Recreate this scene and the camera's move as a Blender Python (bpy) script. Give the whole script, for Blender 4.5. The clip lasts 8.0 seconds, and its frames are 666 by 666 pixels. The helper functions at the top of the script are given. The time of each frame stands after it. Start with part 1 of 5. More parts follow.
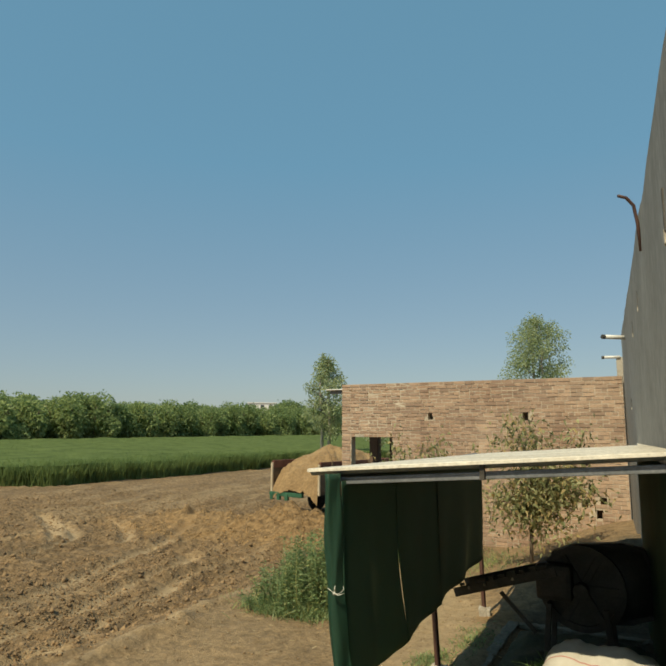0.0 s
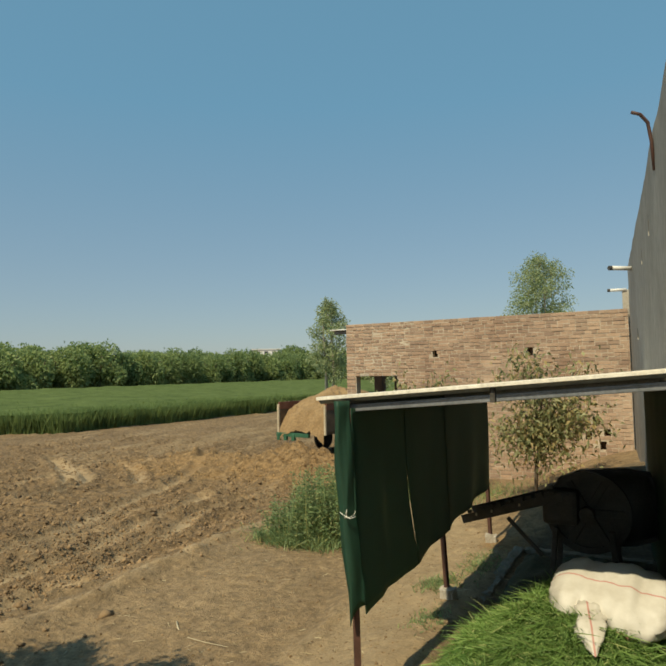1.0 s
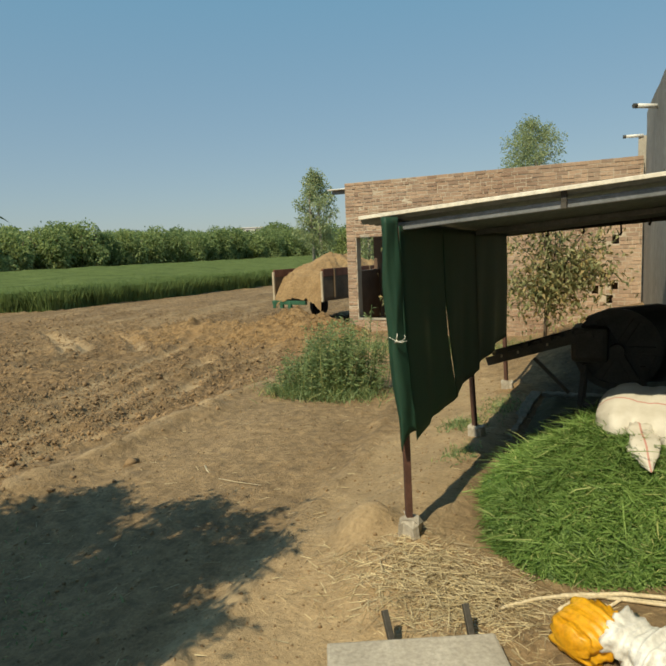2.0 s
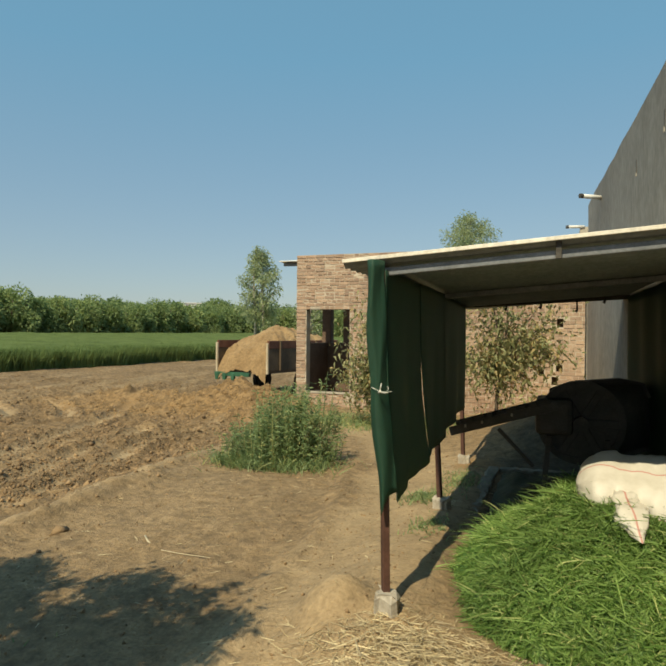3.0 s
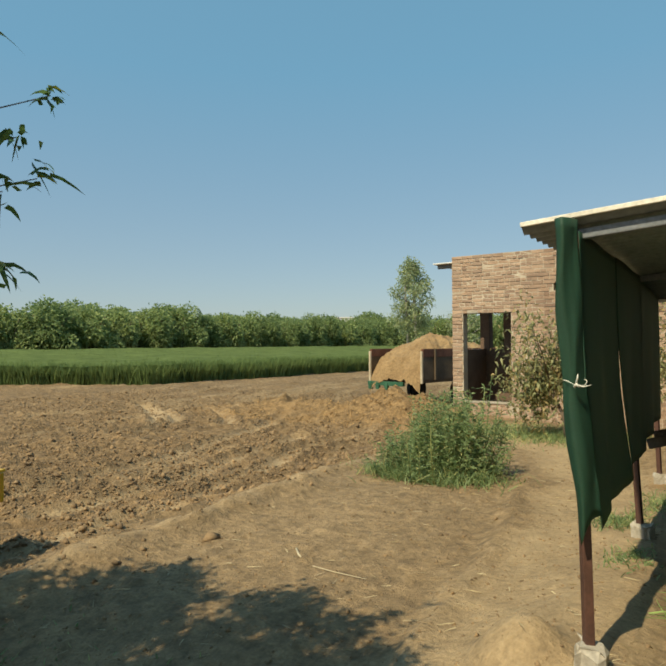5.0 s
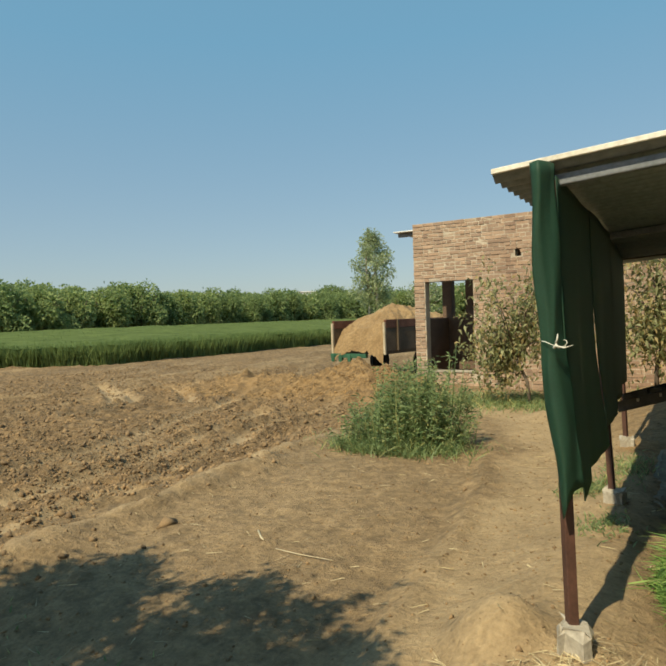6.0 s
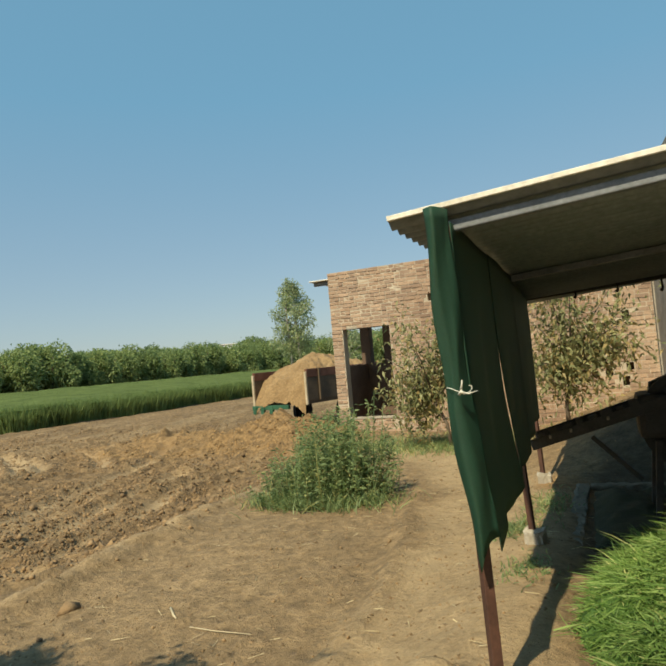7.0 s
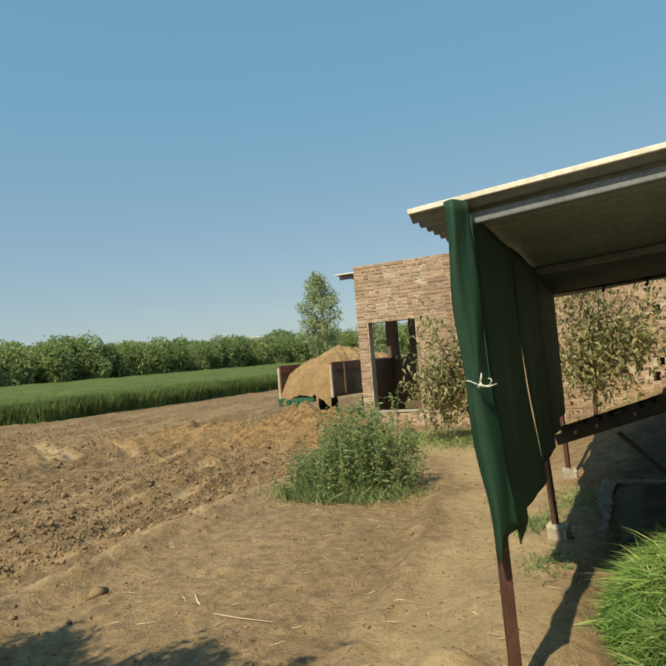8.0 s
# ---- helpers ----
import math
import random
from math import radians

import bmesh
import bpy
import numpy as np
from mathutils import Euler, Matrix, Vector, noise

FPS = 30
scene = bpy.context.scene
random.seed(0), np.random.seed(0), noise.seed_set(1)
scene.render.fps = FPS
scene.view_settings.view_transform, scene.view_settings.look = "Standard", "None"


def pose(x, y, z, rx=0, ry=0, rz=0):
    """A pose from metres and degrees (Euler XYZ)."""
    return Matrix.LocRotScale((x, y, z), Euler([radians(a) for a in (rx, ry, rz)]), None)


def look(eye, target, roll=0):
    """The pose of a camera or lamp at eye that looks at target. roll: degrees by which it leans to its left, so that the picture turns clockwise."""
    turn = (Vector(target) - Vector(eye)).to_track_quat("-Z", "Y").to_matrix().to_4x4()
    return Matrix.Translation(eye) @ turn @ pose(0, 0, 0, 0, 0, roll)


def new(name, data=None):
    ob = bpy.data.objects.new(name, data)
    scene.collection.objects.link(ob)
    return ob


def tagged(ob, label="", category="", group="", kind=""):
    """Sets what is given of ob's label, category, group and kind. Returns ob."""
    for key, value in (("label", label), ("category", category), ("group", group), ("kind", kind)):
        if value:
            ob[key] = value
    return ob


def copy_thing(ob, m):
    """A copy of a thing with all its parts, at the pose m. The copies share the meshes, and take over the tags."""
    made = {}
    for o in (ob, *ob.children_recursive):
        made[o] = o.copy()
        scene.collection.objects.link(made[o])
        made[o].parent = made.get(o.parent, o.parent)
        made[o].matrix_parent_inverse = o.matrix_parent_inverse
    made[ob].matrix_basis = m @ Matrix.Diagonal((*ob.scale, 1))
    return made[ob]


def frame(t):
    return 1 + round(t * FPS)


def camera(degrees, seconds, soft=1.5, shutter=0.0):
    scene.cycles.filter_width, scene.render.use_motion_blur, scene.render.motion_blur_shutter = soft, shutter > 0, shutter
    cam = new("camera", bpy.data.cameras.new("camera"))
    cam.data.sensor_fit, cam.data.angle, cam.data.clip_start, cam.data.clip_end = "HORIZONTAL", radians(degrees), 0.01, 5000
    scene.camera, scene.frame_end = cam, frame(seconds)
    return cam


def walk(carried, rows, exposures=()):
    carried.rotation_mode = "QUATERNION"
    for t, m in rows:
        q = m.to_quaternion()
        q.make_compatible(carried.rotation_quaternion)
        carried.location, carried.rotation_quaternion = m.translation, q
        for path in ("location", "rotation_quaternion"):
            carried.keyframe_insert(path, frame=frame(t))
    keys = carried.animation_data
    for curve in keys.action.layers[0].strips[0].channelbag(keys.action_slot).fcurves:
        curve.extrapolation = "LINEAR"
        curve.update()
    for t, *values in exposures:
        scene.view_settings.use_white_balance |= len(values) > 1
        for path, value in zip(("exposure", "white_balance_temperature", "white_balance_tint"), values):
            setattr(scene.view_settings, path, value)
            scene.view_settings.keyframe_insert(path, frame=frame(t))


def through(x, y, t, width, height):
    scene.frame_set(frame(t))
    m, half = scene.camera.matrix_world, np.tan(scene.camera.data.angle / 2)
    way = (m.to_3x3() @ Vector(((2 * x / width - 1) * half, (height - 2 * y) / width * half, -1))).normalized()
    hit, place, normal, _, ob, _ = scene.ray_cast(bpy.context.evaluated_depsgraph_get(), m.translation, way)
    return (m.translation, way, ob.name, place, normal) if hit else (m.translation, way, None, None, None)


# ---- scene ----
cam = camera(56.2, 8.0, soft=2.1, shutter=0.12)
PATH = [
    (0, (1.911, -3.833, 2.372), (1.01, -2.073, 2.675), 0.2),
    (0.5, (1.902, -3.825, 2.338), (0.918, -2.1, 2.578), -0.5),
    (0.8, (1.87, -3.76, 2.305), (0.936, -1.997, 2.439), -1.5),
    (1, (1.845, -3.769, 2.263), (0.928, -1.996, 2.392), -1.1),
    (1.2, (1.82, -3.82, 2.204), (0.933, -2.028, 2.26), -2.4),
    (1.3, (1.795, -3.864, 2.178), (0.971, -2.042, 2.148), -4.5),
    (1.4, (1.759, -3.956, 2.122), (0.937, -2.133, 2.056), -4.4),
    (1.5, (1.702, -3.881, 2.091), (0.772, -2.122, 1.888), -4.8),
    (1.7, (1.53, -3.698, 2.014), (0.628, -1.931, 1.762), -3.6),
    (2.8, (1.087, -3.538, 1.722), (0.234, -1.737, 1.547), 0.0),
    (3, (1.004, -3.471, 1.689), (0.312, -1.595, 1.685), 0.5),
    (3.5, (0.87, -3.307, 1.601), (0.037, -1.489, 1.607), -0.2),
    (4, (0.776, -3.245, 1.568), (-0.223, -1.513, 1.609), -2.2),
    (4.5, (0.753, -3.113, 1.556), (-0.39, -1.475, 1.667), -1.3),
    (5.2, (0.683, -2.923, 1.538), (-0.422, -1.256, 1.539), -0.1),
    (6.3, (0.546, -2.604, 1.494), (-0.422, -0.854, 1.447), -2.7),
    (6.5, (0.543, -2.549, 1.49), (-0.372, -0.771, 1.52), -2.0),
    (6.8, (0.579, -2.586, 1.507), (-0.274, -0.787, 1.689), -2.3),
    (7, (0.594, -2.559, 1.52), (-0.202, -0.726, 1.615), -5.0),
    (7.5, (0.616, -2.559, 1.517), (-0.2, -0.734, 1.577), -5.2),
    (8, (0.626, -2.569, 1.513), (-0.249, -0.772, 1.594), -4.6),
]
walk(cam, [(t, look(eye, target, roll)) for t, eye, target, roll in PATH],
     exposures=[(0.0, 0.20, 7000, 2.0), (1.7, 0.24, 6900, 2.0), (3.0, 0.38, 6950, 2.0), (8.0, 0.45, 6950, 2.0)])

# ---- world and sun ----
SUN_EL, SUN_AZ = radians(50), math.atan2(-0.12, -1.0)  # the sun stands behind the camera, a little to its left
sun_from = Vector((math.sin(SUN_AZ) * math.cos(SUN_EL), math.cos(SUN_AZ) * math.cos(SUN_EL), math.sin(SUN_EL)))
world = bpy.data.worlds.new("sky")
scene.world = world
world.use_nodes = True
sky = world.node_tree.nodes.new("ShaderNodeTexSky")
sky.sky_type, sky.sun_disc = "NISHITA", False
sky.sun_elevation, sky.sun_rotation = SUN_EL, SUN_AZ
sky.air_density, sky.dust_density, sky.ozone_density = 1.0, 0.6, 1.0
bg = world.node_tree.nodes["Background"]
bg.inputs["Strength"].default_value = 0.137
haze = world.node_tree.nodes.new("ShaderNodeMix")  # thin even haze over the whole sky
haze.data_type = "RGBA"
haze.inputs["Factor"].default_value = 0.75
up = world.node_tree.nodes.new("ShaderNodeTexCoord")
rise = world.node_tree.nodes.new("ShaderNodeSeparateXYZ")
tone = world.node_tree.nodes.new("ShaderNodeValToRGB")
for e, (p, c) in zip(tone.color_ramp.elements, ((0.0, (0.49, 0.585, 0.76)), (0.40, (0.26, 0.64, 1.0)))):
    e.position, e.color = p, (*c, 1)
thick = world.node_tree.nodes.new("ShaderNodeVectorMath")
thick.operation = "SCALE"
thick.inputs["Scale"].default_value = 3.0
world.node_tree.links.new(up.outputs["Generated"], rise.inputs["Vector"])
world.node_tree.links.new(rise.outputs["Z"], tone.inputs["Fac"])
world.node_tree.links.new(tone.outputs["Color"], thick.inputs[0])
world.node_tree.links.new(thick.outputs["Vector"], haze.inputs["B"])
world.node_tree.links.new(sky.outputs["Color"], haze.inputs["A"])
world.node_tree.links.new(haze.outputs["Result"], bg.inputs["Color"])
sun = bpy.data.lights.new("sun", "SUN")
sun.energy, sun.angle, sun.color = 4.0, radians(0.55), (1.0, 0.88, 0.69)
sun_ob = new("sun", sun)
sun_ob.matrix_world = look(sun_from * 50, (0, 0, 0))

# ---- materials ----


def nodes_of(name, rough, metal=0.0):
    m = bpy.data.materials.new(name)
    m.use_nodes = True
    nt = m.node_tree
    b = nt.nodes["Principled BSDF"]
    b.inputs["Roughness"].default_value, b.inputs["Metallic"].default_value = rough, metal
    return m, nt, b


def noise_tex(nt, scale, detail=6.0, stretch=(1, 1, 1), rough=0.6):
    co = nt.nodes.new("ShaderNodeTexCoord")
    mp = nt.nodes.new("ShaderNodeMapping")
    mp.inputs["Scale"].default_value = stretch
    nz = nt.nodes.new("ShaderNodeTexNoise")
    nz.inputs["Scale"].default_value, nz.inputs["Detail"].default_value, nz.inputs["Roughness"].default_value = scale, detail, rough
    nt.links.new(co.outputs["Object"], mp.inputs["Vector"])
    nt.links.new(mp.outputs["Vector"], nz.inputs["Vector"])
    return nz.outputs["Fac"]


def ramp(nt, fac, stops):
    r = nt.nodes.new("ShaderNodeValToRGB")
    els = r.color_ramp.elements
    while len(els) < len(stops):
        els.new(0.5)
    for e, (p, c) in zip(els, stops):
        e.position, e.color = p, (*c, 1)
    nt.links.new(fac, r.inputs["Fac"])
    return r.outputs["Color"]


def mix(nt, kind, fac, a, b):
    n = nt.nodes.new("ShaderNodeMix")
    n.data_type, n.blend_type = "RGBA", kind
    for sock, v in ((n.inputs["Factor"], fac), (n.inputs["A"], a), (n.inputs["B"], b)):
        if isinstance(v, (int, float)):
            sock.default_value = v
        elif isinstance(v, tuple):
            sock.default_value = (*v, 1)
        else:
            nt.links.new(v, sock)
    return n.outputs["Result"]


def bump(nt, b, fac, strength, dist):
    n = nt.nodes.new("ShaderNodeBump")
    n.inputs["Strength"].default_value, n.inputs["Distance"].default_value = strength, dist
    nt.links.new(fac, n.inputs["Height"])
    nt.links.new(n.outputs["Normal"], b.inputs["Normal"])


def surface(name, dark, light, big=1.5, fine=40, rough=0.85, metal=0.0, bumps=0.3, dist=0.01, vary=0.0, stretch=(1, 1, 1), island=0.0):
    """A worn surface: large stains and fine grain, with relief; vary: per object, island: per loose piece."""
    m, nt, b = nodes_of(name, rough, metal)
    a, f = noise_tex(nt, big, 4.0, stretch), noise_tex(nt, fine, 5.0, stretch)
    col = ramp(nt, a, [(0.3, dark), (0.7, light)])
    grey = ramp(nt, f, [(0.25, (0.62, 0.62, 0.62)), (0.75, (1.25, 1.25, 1.25))])
    col = mix(nt, "MULTIPLY", 0.8, col, grey)
    for amount, node, out in ((vary, "ShaderNodeObjectInfo", "Random"), (island, "ShaderNodeNewGeometry", "Random Per Island")):
        if amount:
            n = nt.nodes.new(node)
            v = ramp(nt, n.outputs[out], [(0.0, (1 - amount, 1 - amount, 1 - amount * 0.9)), (0.5, (1, 1, 1)), (1.0, (1 + amount, 1 + amount * 0.95, 1 + amount * 0.85))])
            col = mix(nt, "MULTIPLY", 1.0, col, v)
    nt.links.new(col, b.inputs["Base Color"])
    bump(nt, b, f, bumps, dist)
    return m


def leaf_mat(name, dark, light, through=0.35, rough=0.5, dry=None, share=0.0, gloss=0.25):
    """Leaves: each its own tone, some light shining through."""
    m, nt, b = nodes_of(name, rough)
    b.inputs["Specular IOR Level"].default_value = gloss
    g = nt.nodes.new("ShaderNodeNewGeometry")
    stops = [(0.0, dark), (1.0 - share, light)]
    if dry:
        stops += [(1.0 - share * 0.8, dry), (1.0, dry)]
    col = ramp(nt, g.outputs["Random Per Island"], stops)
    big = ramp(nt, noise_tex(nt, 0.9, 3.0), [(0.3, (0.7, 0.75, 0.7)), (0.7, (1.2, 1.2, 1.1))])
    col = mix(nt, "MULTIPLY", 1.0, col, big)
    each = nt.nodes.new("ShaderNodeObjectInfo")
    col = mix(nt, "MULTIPLY", 1.0, col, ramp(nt, each.outputs["Random"], [(0.0, (0.85, 0.88, 0.85)), (1.0, (1.15, 1.1, 1.05))]))
    nt.links.new(col, b.inputs["Base Color"])
    tr = nt.nodes.new("ShaderNodeBsdfTranslucent")
    nt.links.new(col, tr.inputs["Color"])
    mx = nt.nodes.new("ShaderNodeMixShader")
    mx.inputs["Fac"].default_value = through
    nt.links.new(b.outputs["BSDF"], mx.inputs[1])
    nt.links.new(tr.outputs["BSDF"], mx.inputs[2])
    nt.links.new(mx.outputs["Shader"], nt.nodes["Material Output"].inputs["Surface"])
    return m


def soil_mat():
    """Soil: ploughed brown earth, pale trodden dust, orange dug clay and painted shed shade, blended by the kind stored
    in the mesh.
    """
    m, nt, b = nodes_of("soil", 0.95)
    at = nt.nodes.new("ShaderNodeAttribute")
    at.attribute_name = "soil"
    sep = nt.nodes.new("ShaderNodeSeparateColor")
    nt.links.new(at.outputs["Color"], sep.inputs["Color"])
    big, mid, fine = noise_tex(nt, 0.35, 4.0), noise_tex(nt, 3.5, 6.0), noise_tex(nt, 38, 6.0)
    plough = ramp(nt, mid, [(0.25, (0.172, 0.111, 0.054)), (0.75, (0.31, 0.205, 0.103))])
    dust = ramp(nt, mid, [(0.25, (0.325, 0.233, 0.128)), (0.75, (0.42, 0.308, 0.176))])
    clay = ramp(nt, mid, [(0.25, (0.225, 0.138, 0.06)), (0.75, (0.355, 0.23, 0.108))])
    col = mix(nt, "MIX", sep.outputs["Red"], plough, dust)
    col = mix(nt, "MIX", sep.outputs["Green"], col, clay)
    # the roof's shade under the shed, put into the soil colour
    shed_shade = ramp(nt, mid, [(0.3, (0.06, 0.052, 0.034)), (0.7, (0.12, 0.10, 0.065))])
    col = mix(nt, "MIX", sep.outputs["Blue"], col, shed_shade)
    col = mix(nt, "MULTIPLY", 0.7, col, ramp(nt, big, [(0.3, (0.78, 0.78, 0.78)), (0.7, (1.15, 1.13, 1.1))]))
    col = mix(nt, "MULTIPLY", 0.8, col, ramp(nt, fine, [(0.25, (0.66, 0.65, 0.63)), (0.75, (1.25, 1.25, 1.25))]))
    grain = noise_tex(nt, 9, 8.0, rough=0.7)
    # hollows of the grain darkened in the colour, as their shade would
    pit_shade = mix(nt, "MIX", sep.outputs["Red"], ramp(nt, grain, [(0.34, (0.42, 0.40, 0.37)), (0.6, (1.16, 1.16, 1.16))]), ramp(nt, grain, [(0.3, (0.80, 0.79, 0.78)), (0.6, (1.06, 1.06, 1.06))]))
    col = mix(nt, "MULTIPLY", 1.0, col, pit_shade)
    nt.links.new(col, b.inputs["Base Color"])
    flat = nt.nodes.new("ShaderNodeMath")
    flat.operation = "MULTIPLY_ADD"
    flat.inputs[1].default_value, flat.inputs[2].default_value = -0.6, 1.0
    nt.links.new(sep.outputs["Red"], flat.inputs[0])
    rel = nt.nodes.new("ShaderNodeMath")
    rel.operation = "MULTIPLY"
    nt.links.new(grain, rel.inputs[0])
    nt.links.new(flat.outputs[0], rel.inputs[1])
    both = nt.nodes.new("ShaderNodeMath")
    both.operation = "MULTIPLY_ADD"
    both.inputs[1].default_value = 0.18
    nt.links.new(fine, both.inputs[0])
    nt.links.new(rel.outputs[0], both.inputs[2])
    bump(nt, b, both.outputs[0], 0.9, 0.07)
    return m


def cloth_mat():
    """Dark green shade net that lets a little light through."""
    m, nt, b = nodes_of("green_net", 0.6)
    col = ramp(nt, noise_tex(nt, 2.5, 5.0), [(0.3, (0.018, 0.070, 0.044)), (0.7, (0.034, 0.112, 0.070))])
    col = mix(nt, "MULTIPLY", 0.7, col, ramp(nt, noise_tex(nt, 120, 2.0), [(0.3, (0.6, 0.6, 0.6)), (0.7, (1.3, 1.3, 1.3))]))
    nt.links.new(col, b.inputs["Base Color"])
    tr = nt.nodes.new("ShaderNodeBsdfTranslucent")
    tr.inputs["Color"].default_value = (0.32, 0.33, 0.24, 1)
    mx = nt.nodes.new("ShaderNodeMixShader")
    mx.inputs["Fac"].default_value = 0.5
    nt.links.new(b.outputs["BSDF"], mx.inputs[1])
    nt.links.new(tr.outputs["BSDF"], mx.inputs[2])
    nt.links.new(mx.outputs["Shader"], nt.nodes["Material Output"].inputs["Surface"])
    bump(nt, b, noise_tex(nt, 150, 2.0), 0.3, 0.002)
    return m


def sack_mat(name, base, stripe, step, width, axis):
    """Woven plastic sack with printed stripes across one axis."""
    m, nt, b = nodes_of(name, 0.6)
    co = nt.nodes.new("ShaderNodeTexCoord")
    sp = nt.nodes.new("ShaderNodeSeparateXYZ")
    nt.links.new(co.outputs["Object"], sp.inputs["Vector"])
    md = nt.nodes.new("ShaderNodeMath")
    md.operation = "PINGPONG"
    md.inputs[1].default_value = step
    nt.links.new(sp.outputs[axis], md.inputs[0])
    ls = nt.nodes.new("ShaderNodeMath")
    ls.operation = "LESS_THAN"
    ls.inputs[1].default_value = width
    nt.links.new(md.outputs[0], ls.inputs[0])
    dirt = ramp(nt, noise_tex(nt, 6, 5.0), [(0.3, (0.62, 0.58, 0.5)), (0.65, (1, 1, 1))])
    col = mix(nt, "MIX", ls.outputs[0], base, stripe)
    col = mix(nt, "MULTIPLY", 0.6, col, dirt)
    nt.links.new(col, b.inputs["Base Color"])
    bump(nt, b, noise_tex(nt, 180, 2.0), 0.2, 0.002)
    return m


SOIL = soil_mat()
CLOD = surface("clod", (0.18, 0.116, 0.06), (0.325, 0.215, 0.112), 2.0, 60, 0.95, island=0.3, bumps=0.5, dist=0.01)
BRICK = surface("brick", (0.285, 0.182, 0.122), (0.45, 0.32, 0.225), 0.9, 45, 0.9, vary=0.2, bumps=0.5, dist=0.008)
BRICK_FAR = surface("brick_rest", (0.285, 0.182, 0.122), (0.45, 0.32, 0.225), 0.9, 45, 0.9, island=0.2, bumps=0.5, dist=0.008)
# brick inside the roofed room, its shade put into a darker colour
SHADED_BRICK = surface("shaded_brick", (0.10, 0.065, 0.045), (0.19, 0.125, 0.085), 1.5, 45, 0.95, bumps=0.5, dist=0.01)
MORTAR = surface("mortar", (0.43, 0.355, 0.265), (0.57, 0.485, 0.37), 3, 60, 0.95)
KERB = surface("soiled_cement", (0.17, 0.15, 0.11), (0.28, 0.25, 0.19), 3, 25, 0.95, bumps=0.6, dist=0.02)
PLASTER = surface("cement_plaster", (0.22, 0.205, 0.175), (0.37, 0.345, 0.30), 0.7, 14, 0.9, bumps=0.4, dist=0.012, stretch=(1, 1, 0.55))
CONCRETE = surface("pale_concrete", (0.32, 0.28, 0.22), (0.48, 0.43, 0.35), 4, 45, 0.9)
RUST = surface("red_oxide_steel", (0.06, 0.027, 0.018), (0.115, 0.052, 0.035), 5, 60, 0.6, bumps=0.2, dist=0.003)
GREY_STEEL = surface("grey_steel", (0.15, 0.16, 0.165), (0.26, 0.27, 0.28), 4, 50, 0.5, metal=0.3, bumps=0.1, dist=0.002)
BLACK_IRON = surface("black_iron", (0.05, 0.045, 0.037), (0.095, 0.085, 0.07), 5, 50, 0.6, metal=0.25)
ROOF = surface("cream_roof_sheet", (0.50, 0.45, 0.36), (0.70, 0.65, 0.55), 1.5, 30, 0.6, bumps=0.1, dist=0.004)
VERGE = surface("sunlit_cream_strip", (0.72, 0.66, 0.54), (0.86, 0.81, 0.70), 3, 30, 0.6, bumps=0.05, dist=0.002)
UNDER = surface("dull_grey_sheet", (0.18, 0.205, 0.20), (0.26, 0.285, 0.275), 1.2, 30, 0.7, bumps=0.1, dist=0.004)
NET = cloth_mat()
WHITE_PIPE = surface("white_pipe", (0.66, 0.64, 0.58), (0.82, 0.80, 0.75), 8, 60, 0.4, bumps=0.05, dist=0.001)
STRING = surface("white_string", (0.6, 0.58, 0.5), (0.8, 0.78, 0.7), 30, 90, 0.9)
BARK = surface("bark", (0.08, 0.06, 0.042), (0.18, 0.14, 0.10), 6, 50, 0.95, bumps=0.6, dist=0.01, stretch=(1, 1, 0.3))
PALE_BARK = surface("pale_bark", (0.24, 0.22, 0.18), (0.40, 0.37, 0.31), 2, 20, 0.9, bumps=0.5, dist=0.02, stretch=(1, 1, 0.4))
STRAW = surface("straw", (0.38, 0.30, 0.165), (0.60, 0.50, 0.31), 5, 60, 0.8, island=0.3)
CANE = surface("dry_cane", (0.50, 0.40, 0.24), (0.72, 0.61, 0.42), 8, 60, 0.7)
SAND = surface("sand", (0.225, 0.14, 0.064), (0.37, 0.245, 0.118), 1.6, 16, 0.95, bumps=0.8, dist=0.05)
CLAY_CLOD = surface("clay_clod", (0.24, 0.145, 0.062), (0.38, 0.245, 0.11), 2.0, 60, 0.95, island=0.25, bumps=0.5, dist=0.01)
YELLOW = surface("yellow_paint", (0.50, 0.30, 0.012), (0.66, 0.42, 0.02), 3, 30, 0.4, bumps=0.05, dist=0.002)
GREEN_PAINT = surface("green_paint", (0.015, 0.07, 0.035), (0.04, 0.13, 0.07), 5, 40, 0.6)
RED_BOARD = surface("worn_red_board", (0.10, 0.035, 0.02), (0.20, 0.085, 0.05), 3, 30, 0.75)
DARK_BOARD = surface("worn_dark_board", (0.07, 0.048, 0.028), (0.14, 0.098, 0.06), 2, 25, 0.8)
PALE_WOOD = surface("pale_worn_edge", (0.42, 0.34, 0.22), (0.6, 0.5, 0.36), 4, 40, 0.8)
RUBBER = surface("tyre_rubber", (0.014, 0.013, 0.012), (0.03, 0.028, 0.025), 5, 50, 0.85)
WHITE_WALL = surface("white_house_wall", (0.66, 0.65, 0.62), (0.78, 0.77, 0.74), 0.4, 8, 0.9)
DARK_GLASS = surface("dark_window", (0.03, 0.035, 0.04), (0.05, 0.055, 0.06), 1, 5, 0.2)
SACK = sack_mat("white_sack", (0.60, 0.565, 0.49), (0.52, 0.27, 0.23), 0.16, 0.006, "Y")
YELLOW_BAG = surface("yellow_plastic_bag", (0.60, 0.26, 0.008), (0.78, 0.42, 0.02), 6, 40, 0.45)
WHITE_BAG = surface("white_plastic_bag", (0.62, 0.60, 0.54), (0.82, 0.80, 0.75), 6, 40, 0.45)
